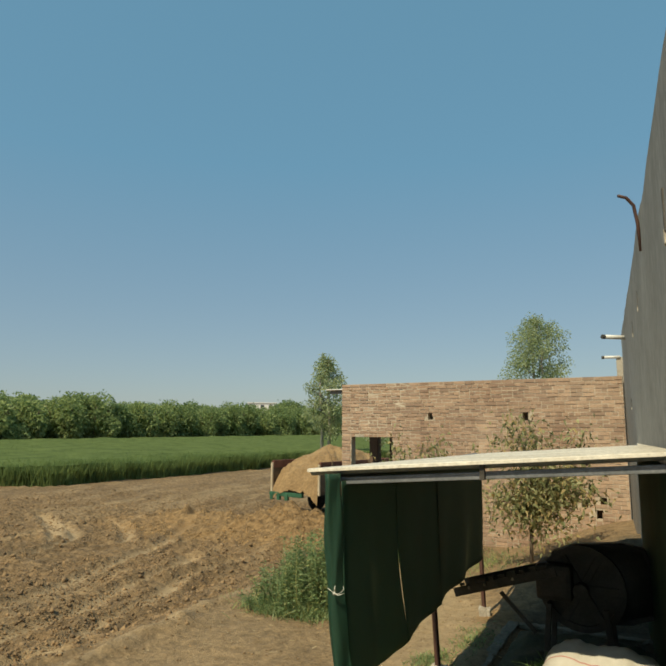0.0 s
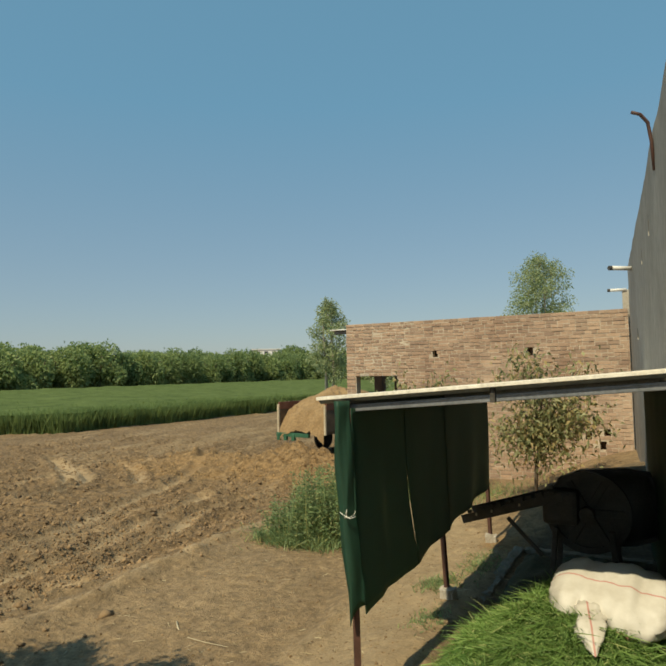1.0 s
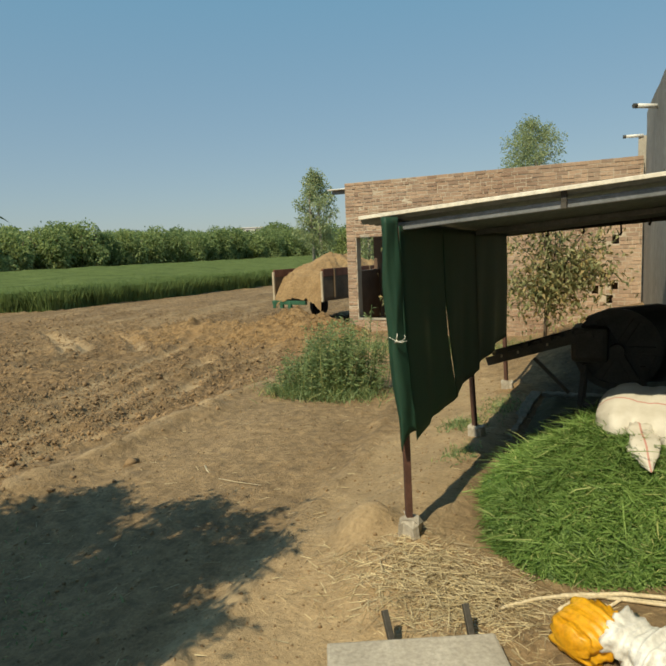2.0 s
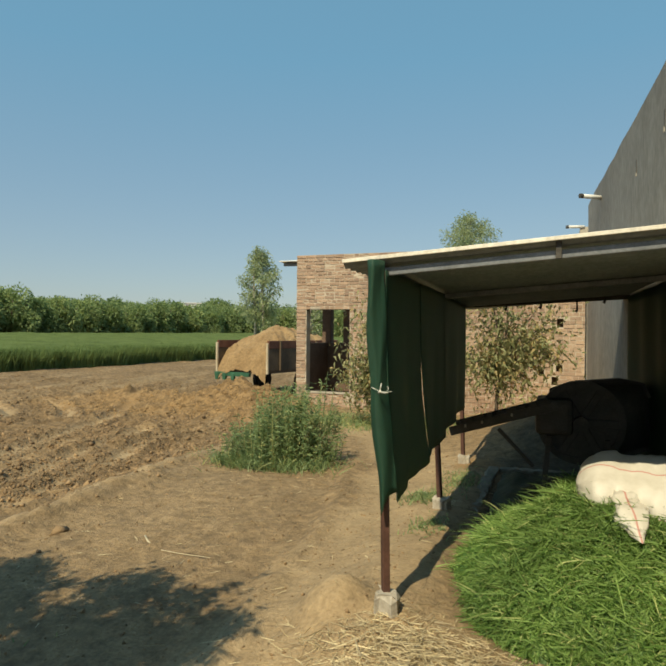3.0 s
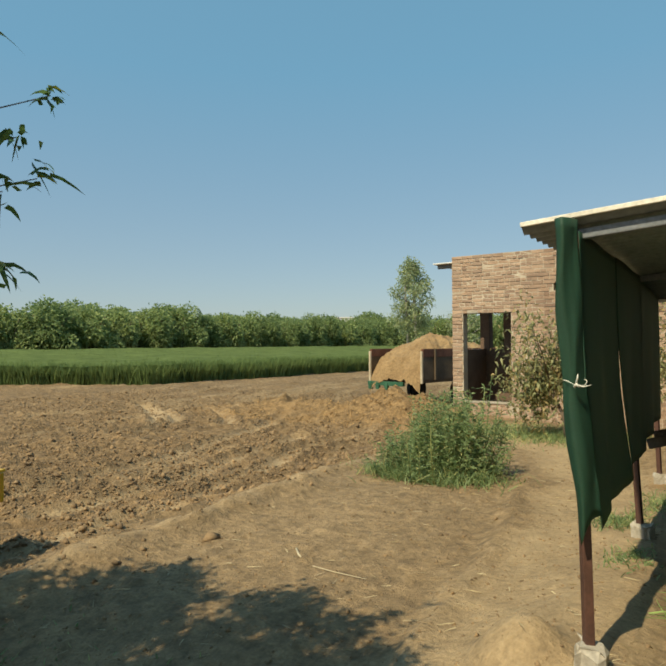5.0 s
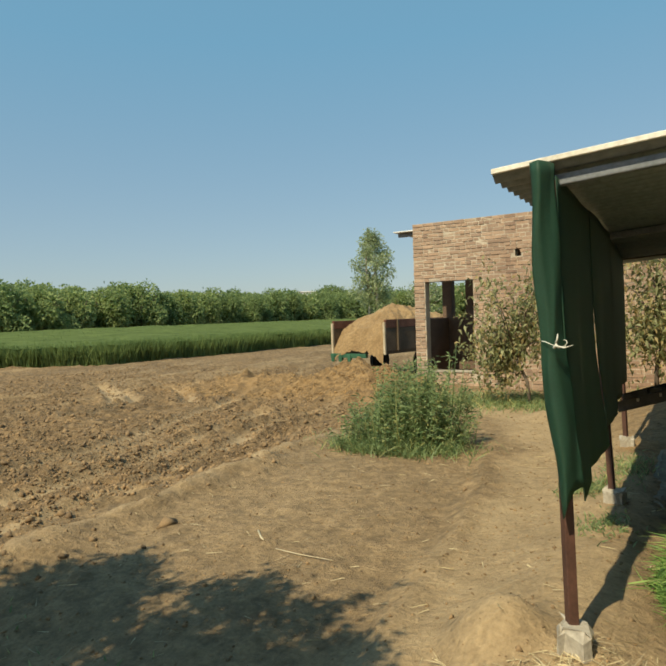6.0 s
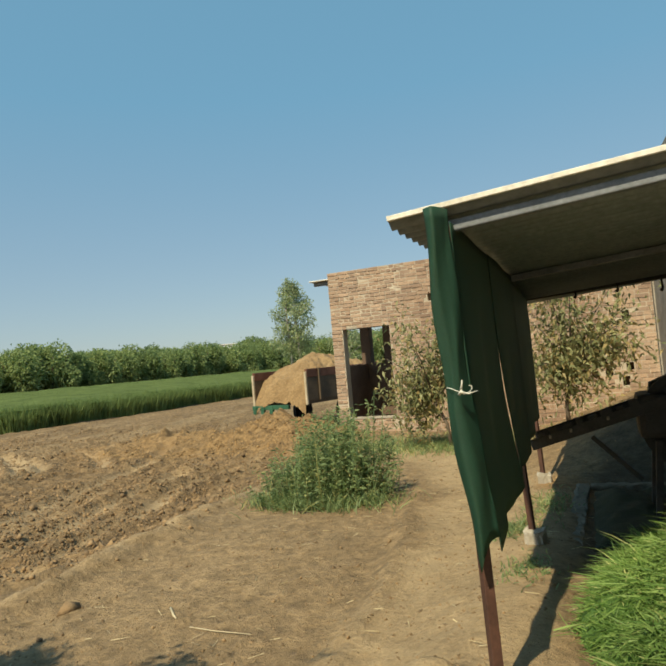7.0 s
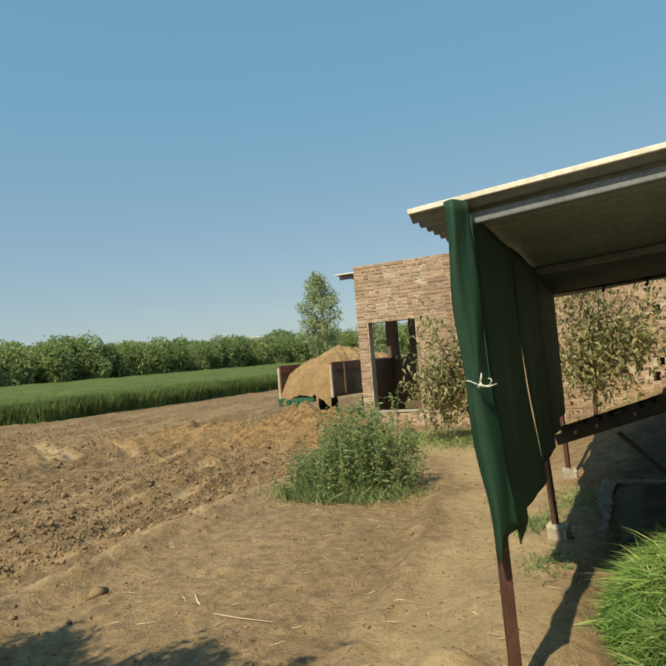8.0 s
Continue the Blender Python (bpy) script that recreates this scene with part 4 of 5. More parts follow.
def build_shed():
    owner = thing("cattle_shed", (0, 0, 0), "open lean-to shed of steel posts and corrugated roofing", "shed")
    tops = ((0.045, -0.06, 2.03), (-0.11, 2.08, 2.04), (-0.21, 4.39, 2.03))
    for base, top in zip((POST_A, POST_B, POST_C), tops):
        p = beam("post", (base[0], base[1], 0.0), top, 0.042, RUST, owner, "red-oxide painted square steel post")
        z = hz(base[0], base[1])
        bm = box(0.125, 0.13, 0.24, 0.03, (0, 0, 0))
        for v in bm.verts:
            v.co += Vector((random.uniform(-1, 1), random.uniform(-1, 1), random.uniform(-1, 1))) * 0.018
        part("footing", bm, CONCRETE, owner, "rough concrete footing block", pose(base[0], base[1], z - 0.02, 0, 0, random.uniform(-15, 15)))
    # corrugated sheets: waves run up the slope
    ys = np.arange(-0.09, 5.0, 0.0125)
    xs = np.linspace(-0.19, 2.02, 8)
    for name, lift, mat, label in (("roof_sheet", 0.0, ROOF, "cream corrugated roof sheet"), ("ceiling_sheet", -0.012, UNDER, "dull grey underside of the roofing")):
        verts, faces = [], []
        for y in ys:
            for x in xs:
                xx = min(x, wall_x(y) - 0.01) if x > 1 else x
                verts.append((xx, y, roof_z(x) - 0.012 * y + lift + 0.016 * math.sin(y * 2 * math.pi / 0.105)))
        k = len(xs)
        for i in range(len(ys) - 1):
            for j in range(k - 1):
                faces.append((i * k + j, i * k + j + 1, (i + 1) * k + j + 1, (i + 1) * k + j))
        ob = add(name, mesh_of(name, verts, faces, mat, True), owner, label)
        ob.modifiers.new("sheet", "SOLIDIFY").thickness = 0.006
    # pale flashing along the front verge, its sunlit look put into the cream
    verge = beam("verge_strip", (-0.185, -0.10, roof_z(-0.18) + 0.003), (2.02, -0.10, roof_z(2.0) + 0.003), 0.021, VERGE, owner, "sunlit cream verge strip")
    beam("front_beam", (0.03, -0.03, 2.03), (1.98, -0.03, roof_z(1.98) - 0.075), 0.045, GREY_STEEL, owner, "grey square steel beam")
    beam("coupling", (0.98, -0.065, roof_z(0.98) - 0.10), (0.98, -0.065, roof_z(0.98) - 0.01), 0.03, BLACK_IRON, owner)
    beam("middle_beam", (-0.10, 2.1, roof_z(-0.1) - 0.09), (1.86, 2.1, roof_z(1.86) - 0.09), 0.045, GREY_STEEL, owner)
    beam("back_beam", (-0.21, 4.40, 2.02), (1.72, 4.40, roof_z(1.72) - 0.11), 0.05, BLACK_IRON, owner, "dark steel beam at the back")
    beam("eave_beam", (0.02, -0.1, 2.045), (-0.2, 4.4, 2.04), 0.045, GREY_STEEL, owner)
    for x, d in ((0.35, 0.05), (0.75, 0.06), (1.15, 0.13), (1.45, 0.05)):
        z = roof_z(x) - 0.08
        tubes("wire_tie", [([(x, 4.37, z), (x + 0.008, 4.365, z - d), (x - 0.01, 4.37, z - d - 0.03)], [0.008, 0.012, 0.02])], BLACK_IRON, owner, 6, "dark hanging wire tie")


build_shed()


def build_net():
    owner = thing("shade_net", (0, 0, 0.7), "dark green shade net hung from the shed's eave", "cloth")
    inv = owner.matrix_world.inverted()

    def sheet(name, n, m, f, label=""):
        verts = [f(i / n, j / m) for i in range(n + 1) for j in range(m + 1)]
        faces = [(i * (m + 1) + j, i * (m + 1) + j + 1, (i + 1) * (m + 1) + j + 1, (i + 1) * (m + 1) + j) for i in range(n) for j in range(m)]
        ob = add(name, mesh_of(name, verts, faces, NET, True), owner, label)
        ob.matrix_parent_inverse = inv
        md = ob.modifiers.new("cloth", "SOLIDIFY")
        md.thickness = 0.004

    def fold(v):
        return np.interp(v, [0, 0.3, 0.6, 0.75, 0.88, 1], [-0.008, 0.0, 0.014, 0.034, 0.056, 0.07])

    def hang(y, v):
        u = (y + 0.12) / 2.2
        low = np.interp(u, [0, 0.03, 0.1, 0.3, 0.8, 0.93, 1], [0.75, 0.755, 0.76, 0.75, 0.75, 0.76, 0.76])
        z = 2.035 + (low - 2.035) * v + 0.003 * math.sin(u * 40) * v
        x = (fold(v) + 0.086) * (1 - u) + 0.012 * u + 0.016 * math.sin(u * 13 + v * 1.5) * (0.3 + v) * min(1, u * 5) + 0.005 * math.sin(u * 37 + 2 * v) * v * min(1, u * 5)
        return (x, y, z)

    def slit(v):
        return 0.007 * max(0.0, math.sin(math.pi * min(1, max(0, (v - 0.36) / 0.6))))

    def main(u, v):
        x, y, z = hang(-0.12 + u * (1.03 - 0.4 * slit(v) + 0.12 * max(0, v - 0.4)), v)
        return (x - 0.9 * slit(v) * max(0, u - 0.8) / 0.2, y, z)

    def middle(u, v):
        a = 0.90 + 0.12 * max(0, v - 0.4) + slit(v)
        x, y, z = hang(a + u * (2.08 - a), v)
        return (x + 0.004 * (1 - u), y, z)

    def rear(u, v):
        y = 2.02 + u * 2.36
        low = np.interp(u, [0, 0.12, 0.3, 0.8, 1], [0.76, 0.75, 0.76, 0.78, 0.79])
        z = 2.035 + (low - 2.035) * v
        x = 0.0 - 0.14 * u + 0.022 * math.sin(u * 14 + v * 2) * (0.2 + v)
        return (x, y + 0.06 * v * (1 - u), z)

    def flap(u, v):
        # a strip folded round the front post, ending in a ragged point
        left = fold(v)
        x = left + np.interp(u, [0, 0.3, 0.55, 1], [0.0, 0.036, 0.062, 0.086])
        y = np.interp(u, [0, 0.3, 0.55, 1], [-0.195, -0.215, -0.185, -0.118])
        low = np.interp(u, [0, 0.12, 0.3, 0.55, 1], [0.78, 0.69, 0.74, 0.80, 0.81])
        z = 2.085 + (low - 2.085) * v
        return (x + 0.006 * math.sin(v * 15 + u * 4), y - 0.012 * math.sin(v * 6 + u * 7), z)

    def lining(u, v):
        # a dark sheet added along the plastered wall inside, which darkens it
        y = 0.25 + 4.15 * u
        return (wall_x(y) - 0.035 + 0.012 * math.sin(u * 31 + v), y, 2.17 - 0.012 * y - (1.9 + 0.03 * math.sin(u * 9)) * v)

    sheet("added_wall_sheet", 60, 20, lining, "dark green sheet added along the wall")
    sheet("main_panel", 46, 26, main)
    sheet("middle_panel", 46, 26, middle)
    sheet("rear_panel", 60, 22, rear)
    sheet("front_flap", 14, 30, flap, "sunlit green strip of net round the post")


build_net()


def string_knot():
    ring = [(0.062 + 0.048 * math.cos(a), -0.168 + 0.055 * math.sin(a), 1.375 + 0.012 * math.sin(a * 2)) for a in np.linspace(0, 6.28, 16)]
    runs = [(ring, [0.0018] * 16), ([(0.08, -0.225, 1.375), (0.088, -0.238, 1.395), (0.09, -0.235, 1.415)], [0.005, 0.004, 0.002]),
            ([(0.08, -0.225, 1.37), (0.11, -0.235, 1.362), (0.14, -0.21, 1.37)], [0.004, 0.003, 0.0015]),
            ([(0.072, -0.225, 1.36), (0.083, -0.233, 1.372), (0.094, -0.228, 1.36)], [0.006, 0.008, 0.004])]
    tagged(tubes("string", runs, STRING, sides=6), "white string knotted round the front post", "string")


string_knot()


def chaff_cutter():
    o = thing("chaff_cutter", (1.17, 2.95, 0), "dark iron fodder chopping machine with a large flywheel", "farm machine")
    g = hz(1.17, 2.95)
    # flywheel
    bm = bmesh.new()
    R, n = 0.40, 40
    rows = []
    for k in range(n):
        a = 2 * math.pi * k / n
        rows.append([bm.verts.new((r * math.cos(a), d, r * math.sin(a))) for r, d in ((R, -0.025), (R, 0.025), (R - 0.06, 0.025), (R - 0.06, -0.025))])
    for k in range(n):
        p, q = rows[k], rows[(k + 1) % n]
        for j in range(4):
            bm.faces.new((p[j], p[(j + 1) % 4], q[(j + 1) % 4], q[j]))
    wheel = part("flywheel", bm, BLACK_IRON, o, "black iron flywheel", pose(0, 0, 0.84), smooth=False)
    bm = bmesh.new()
    bmesh.ops.create_cone(bm, cap_ends=True, segments=40, radius1=R - 0.05, radius2=R - 0.05, depth=0.012, matrix=Matrix.Translation((0, 0.018, 0)) @ Matrix.Rotation(math.pi / 2, 4, "X"))
    part("disc", bm, BLACK_IRON, wheel)
    for k in range(3):
        part("spoke", box(R * 1.9, 0.03, 0.07, 0.008), BLACK_IRON, wheel, "", pose(0, 0, 0, 0, k * 60, 0))
    bm = bmesh.new()
    bmesh.ops.create_cone(bm, cap_ends=True, segments=16, radius1=0.07, radius2=0.07, depth=0.3, matrix=Matrix.Rotation(math.pi / 2, 4, "X"))
    part("hub", bm, BLACK_IRON, wheel)
    part("guard", box(0.98, 0.34, 0.74, 0.27, (0, 0, 0)), BLACK_IRON, o, "dark sheet-metal guard", pose(0.17, 0.22, 0.87, 0, -6, 0), smooth=True)
    # feed chute sloping down to the left
    bm = bmesh.new()
    box(1.05, 0.42, 0.02, 0.004, (0, 0, -0.06), bm)
    box(1.05, 0.02, 0.085, 0.004, (0, -0.21, -0.025), bm)
    box(1.05, 0.02, 0.10, 0.004, (0, 0.21, -0.02), bm)
    for k in range(9):  # bent and torn upper lip
        box(0.05 + 0.02 * (k % 3), 0.018, 0.03 + 0.02 * (k % 2), 0.004, (-0.42 + k * 0.105, -0.21, 0.035), bm)
    part("feed_chute", bm, BLACK_IRON, o, "dark open feed chute", pose(-0.72, 0.02, 0.885, 0, -17, 0))
    part("roller_box", box(0.34, 0.46, 0.34, 0.05, (-0.24, 0.05, 0.90)), BLACK_IRON, o)
    for x, y in ((-0.35, -0.2), (0.28, -0.2), (-0.35, 0.28), (0.28, 0.28)):
        beam("leg", (x, y, g - 0.02), (x * 0.8, y, 0.72), 0.05, BLACK_IRON, o)
    beam("chute_brace", (-0.42, -0.16, 0.42), (-0.75, -0.16, 0.76), 0.035, BLACK_IRON, o)
    beam("brace", (-0.33, -0.2, 0.3), (0.28, -0.2, 0.42), 0.035, BLACK_IRON, o)
    # pale dots added on the chute's side in place of glints
    for x, z in ((-1.06, 0.775), (-0.90, 0.82), (-0.62, 0.905)):
        part("chute_glint", box(0.02, 0.012, 0.03, 0.004), CONCRETE, o, "pale dot for a glint on the chute", pose(x, -0.205, z))


chaff_cutter()


def worn_bar(sx, sy, sz, centre):
    """A mortar bar with rounded, broken edges."""
    bm = box(sx, sy, sz, 0.03, centre)
    for axis, length in ((0, sx), (1, sy)):
        if length > 0.5:
            edges = [e for e in bm.edges if abs((e.verts[0].co - e.verts[1].co)[axis]) > 0.5 * length]
            bmesh.ops.subdivide_edges(bm, edges=edges, cuts=26, use_grid_fill=True)
    for v in bm.verts:
        v.co += Vector((random.uniform(-1, 1), random.uniform(-1, 1), random.uniform(-1, 0.6))) * 0.012
    return bm


def kerb_and_floor():
    o = thing("manger_kerb", (0.24, 3.1, 0), "low grey plastered kerb in the shed", "kerb")
    part("long_kerb", worn_bar(0.13, 2.3, 0.15, (0, 0, 0.02)), KERB, o)
    part("cross_kerb", worn_bar(1.42, 0.13, 0.15, (0.78, 1.1, 0.02)), KERB, o)
    n = 40
    v, f = [], []
    for i in range(n + 1):
        for j in range(n + 1):
            x, y = 0.31 + 1.35 * i / n, 2.0 + 2.1 * j / n
            e = min(i, n - i, j, n - j) / n
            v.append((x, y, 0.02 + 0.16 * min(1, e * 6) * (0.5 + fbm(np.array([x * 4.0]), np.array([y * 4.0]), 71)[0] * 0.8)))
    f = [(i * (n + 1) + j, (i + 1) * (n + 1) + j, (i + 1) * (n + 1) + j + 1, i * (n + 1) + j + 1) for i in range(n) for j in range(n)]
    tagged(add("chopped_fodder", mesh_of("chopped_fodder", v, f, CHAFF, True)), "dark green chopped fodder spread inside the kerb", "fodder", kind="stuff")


kerb_and_floor()

# ---- fodder heap and sacks ----


def heap_z(x, y):
    e = np.abs((x - 1.22) / 0.88) ** 2.2 + np.abs((y - 0.93 - 0.12 * (x - 1.1)) / 1.06) ** 2.2
    e = e + 0.55 * (fbm(x * 2.8, y * 2.8, 85, 3) - 0.5)
    prof = np.clip(1 - e, 0, 1) ** 0.72
    return 0.66 * prof * (0.8 + 0.42 * fbm(x * 3.5, y * 3.5, 81)) * (0.8 + 0.22 * step(0.1, 1.2, y))


def build_heap():
    o = thing("fodder_heap", (1.1, 1.0, 0), "heap of freshly cut bright green fodder", "fodder", kind="stuff")
    inv = o.matrix_world.inverted()
    xs, ys = np.linspace(0.2, 2.0, 60), np.linspace(-0.25, 2.02, 60)
    X, Y = np.meshgrid(xs, ys, indexing="ij")
    Z = heap_z(X, Y) - 0.05
    X2 = np.minimum(X, 1.43 + WALL_K * (9.3 - Y) - 0.01)
    v = np.stack([X2, Y, Z + height(X, Y) * 0.5], -1).reshape(-1, 3)
    n = 60
    f = [(i * n + j, (i + 1) * n + j, (i + 1) * n + j + 1, i * n + j + 1) for i in range(n - 1) for j in range(n - 1)]
    core = add("heap_core", mesh_of("heap_core", v, f, FODDER, True), o)
    core.matrix_parent_inverse = inv
    k = 60000
    x, y = rng.uniform(0.2, 1.95, k), rng.uniform(-0.25, 2.02, k)
    z = heap_z(x, y)
    ok = (z > 0.015) & (x < 1.43 + WALL_K * (9.3 - y) - 0.06)
    x, y, z = x[ok], y[ok], z[ok]
    eps = 0.03
    nx, ny = -(heap_z(x + eps, y) - z) / eps, -(heap_z(x, y + eps) - z) / eps
    k = len(x)
    roots = np.stack([x, y, z - 0.03], 1)
    out = np.stack([nx, ny, np.ones(k)], 1)
    out /= np.linalg.norm(out, axis=1, keepdims=True)
    ways = out * 0.25 + rng.normal(size=(k, 3)) * [0.8, 0.8, 0.8]
    ways += out * np.maximum(0.1 - (ways * out).sum(1, keepdims=True), 0)
    tuft = 0.6 + 0.8 * vnoise(x * 11, y * 11, 83)
    b = blades("heap_blades", roots, ways, (rng.gamma(3.5, 0.0145, k) + 0.018) * tuft, rng.uniform(0.005, 0.011, k), FODDER, o, 0.7)
    b.matrix_parent_inverse = inv


build_heap()


def pillow(name, sx, sy, sz, material, seed, wrinkle=0.05, pinch=0.0):
    """A filled sack: rounded box with puckers, and one end drawn together if pinch."""
    n, m = 48, 28
    verts, faces = [], []
    for i in range(n + 1):
        u = i / n * 2 - 1
        rim = (1 - abs(u) ** 4.5) ** 0.45
        w = rim * (1 - pinch * max(0, u) ** 1.5 * 0.75)
        for j in range(m):
            a = 2 * math.pi * j / m
            c, s = math.cos(a), math.sin(a)
            q = (abs(c) ** 3 + abs(s) ** 3) ** (-1 / 3)
            wr = 1 + wrinkle * (fbm(np.array([u * 3 + seed]), np.array([a * 1.3 + c]), seed, 3)[0] - 0.5) * 2 + wrinkle * 0.5 * math.sin(j * 2.4 + u * 5) * abs(u) ** 2
            y, z = sy * c * q * w * wr, sz * s * q * w * wr
            if z < 0:
                z *= 0.7
            verts.append((u * sx, y, z + 0.12 * sz * math.sin(u * 3 + seed)))
    for i in range(n):
        for j in range(m):
            faces.append((i * m + j, i * m + (j + 1) % m, (i + 1) * m + (j + 1) % m, (i + 1) * m + j))
    return mesh_of(name, verts, faces, material, True)


def build_sacks():
    top = float(heap_z(np.array([1.45]), np.array([0.9]))[0])
    o = thing("woven_sack", (1.47, 0.93, top + 0.03), "white woven sack with red stripes lying on the fodder", "sack")
    body = add("body", pillow("body", 0.40, 0.27, 0.13, SACK, 3, 0.34), o, "", pose(0.02, 0.03, 0.03, 26, 2, -8))
    mouth = add("mouth", pillow("mouth", 0.23, 0.085, 0.045, SACK, 8, 0.5, 1.15), o, "gathered loose mouth of the sack", pose(-0.08, -0.32, -0.05, 0, 24, -78))
    bag = thing("plastic_bag", (1.17, -0.68, 0.02), "crumpled yellow plastic bag on the soil", "bag")
    add("film", pillow("film", 0.165, 0.14, 0.10, YELLOW_BAG, 12, 0.55), bag, "", pose(0, 0, 0.06, 0, -12, 50))
    bag = thing("plastic_bag", (1.40, -0.72, 0.02), "crumpled white plastic bag beside a yellow one", "bag")
    add("film", pillow("film", 0.165, 0.14, 0.10, WHITE_BAG, 17, 0.6), bag, "", pose(0, 0, 0.06, 0, 8, -30))


build_sacks()

# ---- straw, canes, slab ----


def build_litter():
    k = 4200
    x, y = rng.normal(0.42, 0.34, k), rng.normal(-0.5, 0.22, k)
    clear = ((x + 0.23) / 0.27) ** 2 + ((y + 0.10) / 0.25) ** 2 > 1  # none on the dust heap
    x, y = x[clear], y[clear]
    k = len(x)
    z = height(x, y) + rng.uniform(0.004, 0.03, k) * np.exp(-((x - 0.42) / 0.4) ** 2 - ((y + 0.42) / 0.3) ** 2) * 2
    ways = rng.normal(size=(k, 3)) * [1, 1, 0.12]
    s = blades("straw", np.stack([x, y, z], 1), ways, rng.gamma(3.0, 0.025, k) + 0.02, rng.uniform(0.002, 0.006, k), STRAW, None, 0.12)
    tagged(s, "dry straw scattered at the front post's foot", "straw", kind="stuff")
    k = 500
    x, y = rng.uniform(-3.3, 1.6, k), rng.uniform(-1.6, 4.2, k)
    s = blades("straw", np.stack([x, y, height(x, y) + 0.012], 1), rng.normal(size=(k, 3)) * [1, 1, 0.06], rng.uniform(0.04, 0.13, k), rng.uniform(0.003, 0.006, k), STRAW, None, 0.1)
    tagged(s, "stray dry stalks lying over the trodden yard", "straw", kind="stuff")
    for pts, r in (([(0.72, -0.52), (0.88, -0.36), (1.02, -0.26), (1.3, -0.2)], 0.012), ([(1.0, -0.27), (1.3, -0.16), (1.62, -0.1), (1.9, -0.08)], 0.014),
                   ([(1.1, -0.22), (1.45, -0.2), (1.88, -0.14)], 0.011), ([(1.2, -0.36), (1.3, -0.2), (1.75, -0.12)], 0.010), ([(1.0, -0.42), (1.08, -0.28), (1.22, -0.2)], 0.011),
                   ([(-2.2, 0.80), (-2.1, 0.70), (-2.04, 0.65)], 0.008), ([(-1.9, 0.60), (-1.7, 0.57), (-1.45, 0.58)], 0.0035)):
        run = ([(x, y, hz(x, y) + r + 0.006 * (i % 2)) for i, (x, y) in enumerate(pts)], [r, *[r * 0.95] * (len(pts) - 2), r * 0.5])
        tagged(tubes("dry_cane", [run], CANE, sides=6), "pale dry cane stalk lying on the ground", "cane", "dry canes")


build_litter()


def build_slab():
    o = thing("concrete_slab", (0.62, -1.45, 0), "worn pale concrete slab bedded in the yard", "slab", turn=28)
    bm = box(0.78, 0.8, 0.14, 0.015)
    part("top", bm, CONCRETE, o, "", pose(0, 0, 0.06))
    for x, y, dx in ((0.36, -1.10, -0.16), (0.68, -0.90, -0.12)):
        stub = beam("steel_stub", (x, y, -0.02), (x + dx * 0.6, y + 0.1, 0.17), 0.03, BLACK_IRON, None)
        tagged(stub, "dark steel bar stub leaning by the slab", "metal bar", "steel stubs")


build_slab()

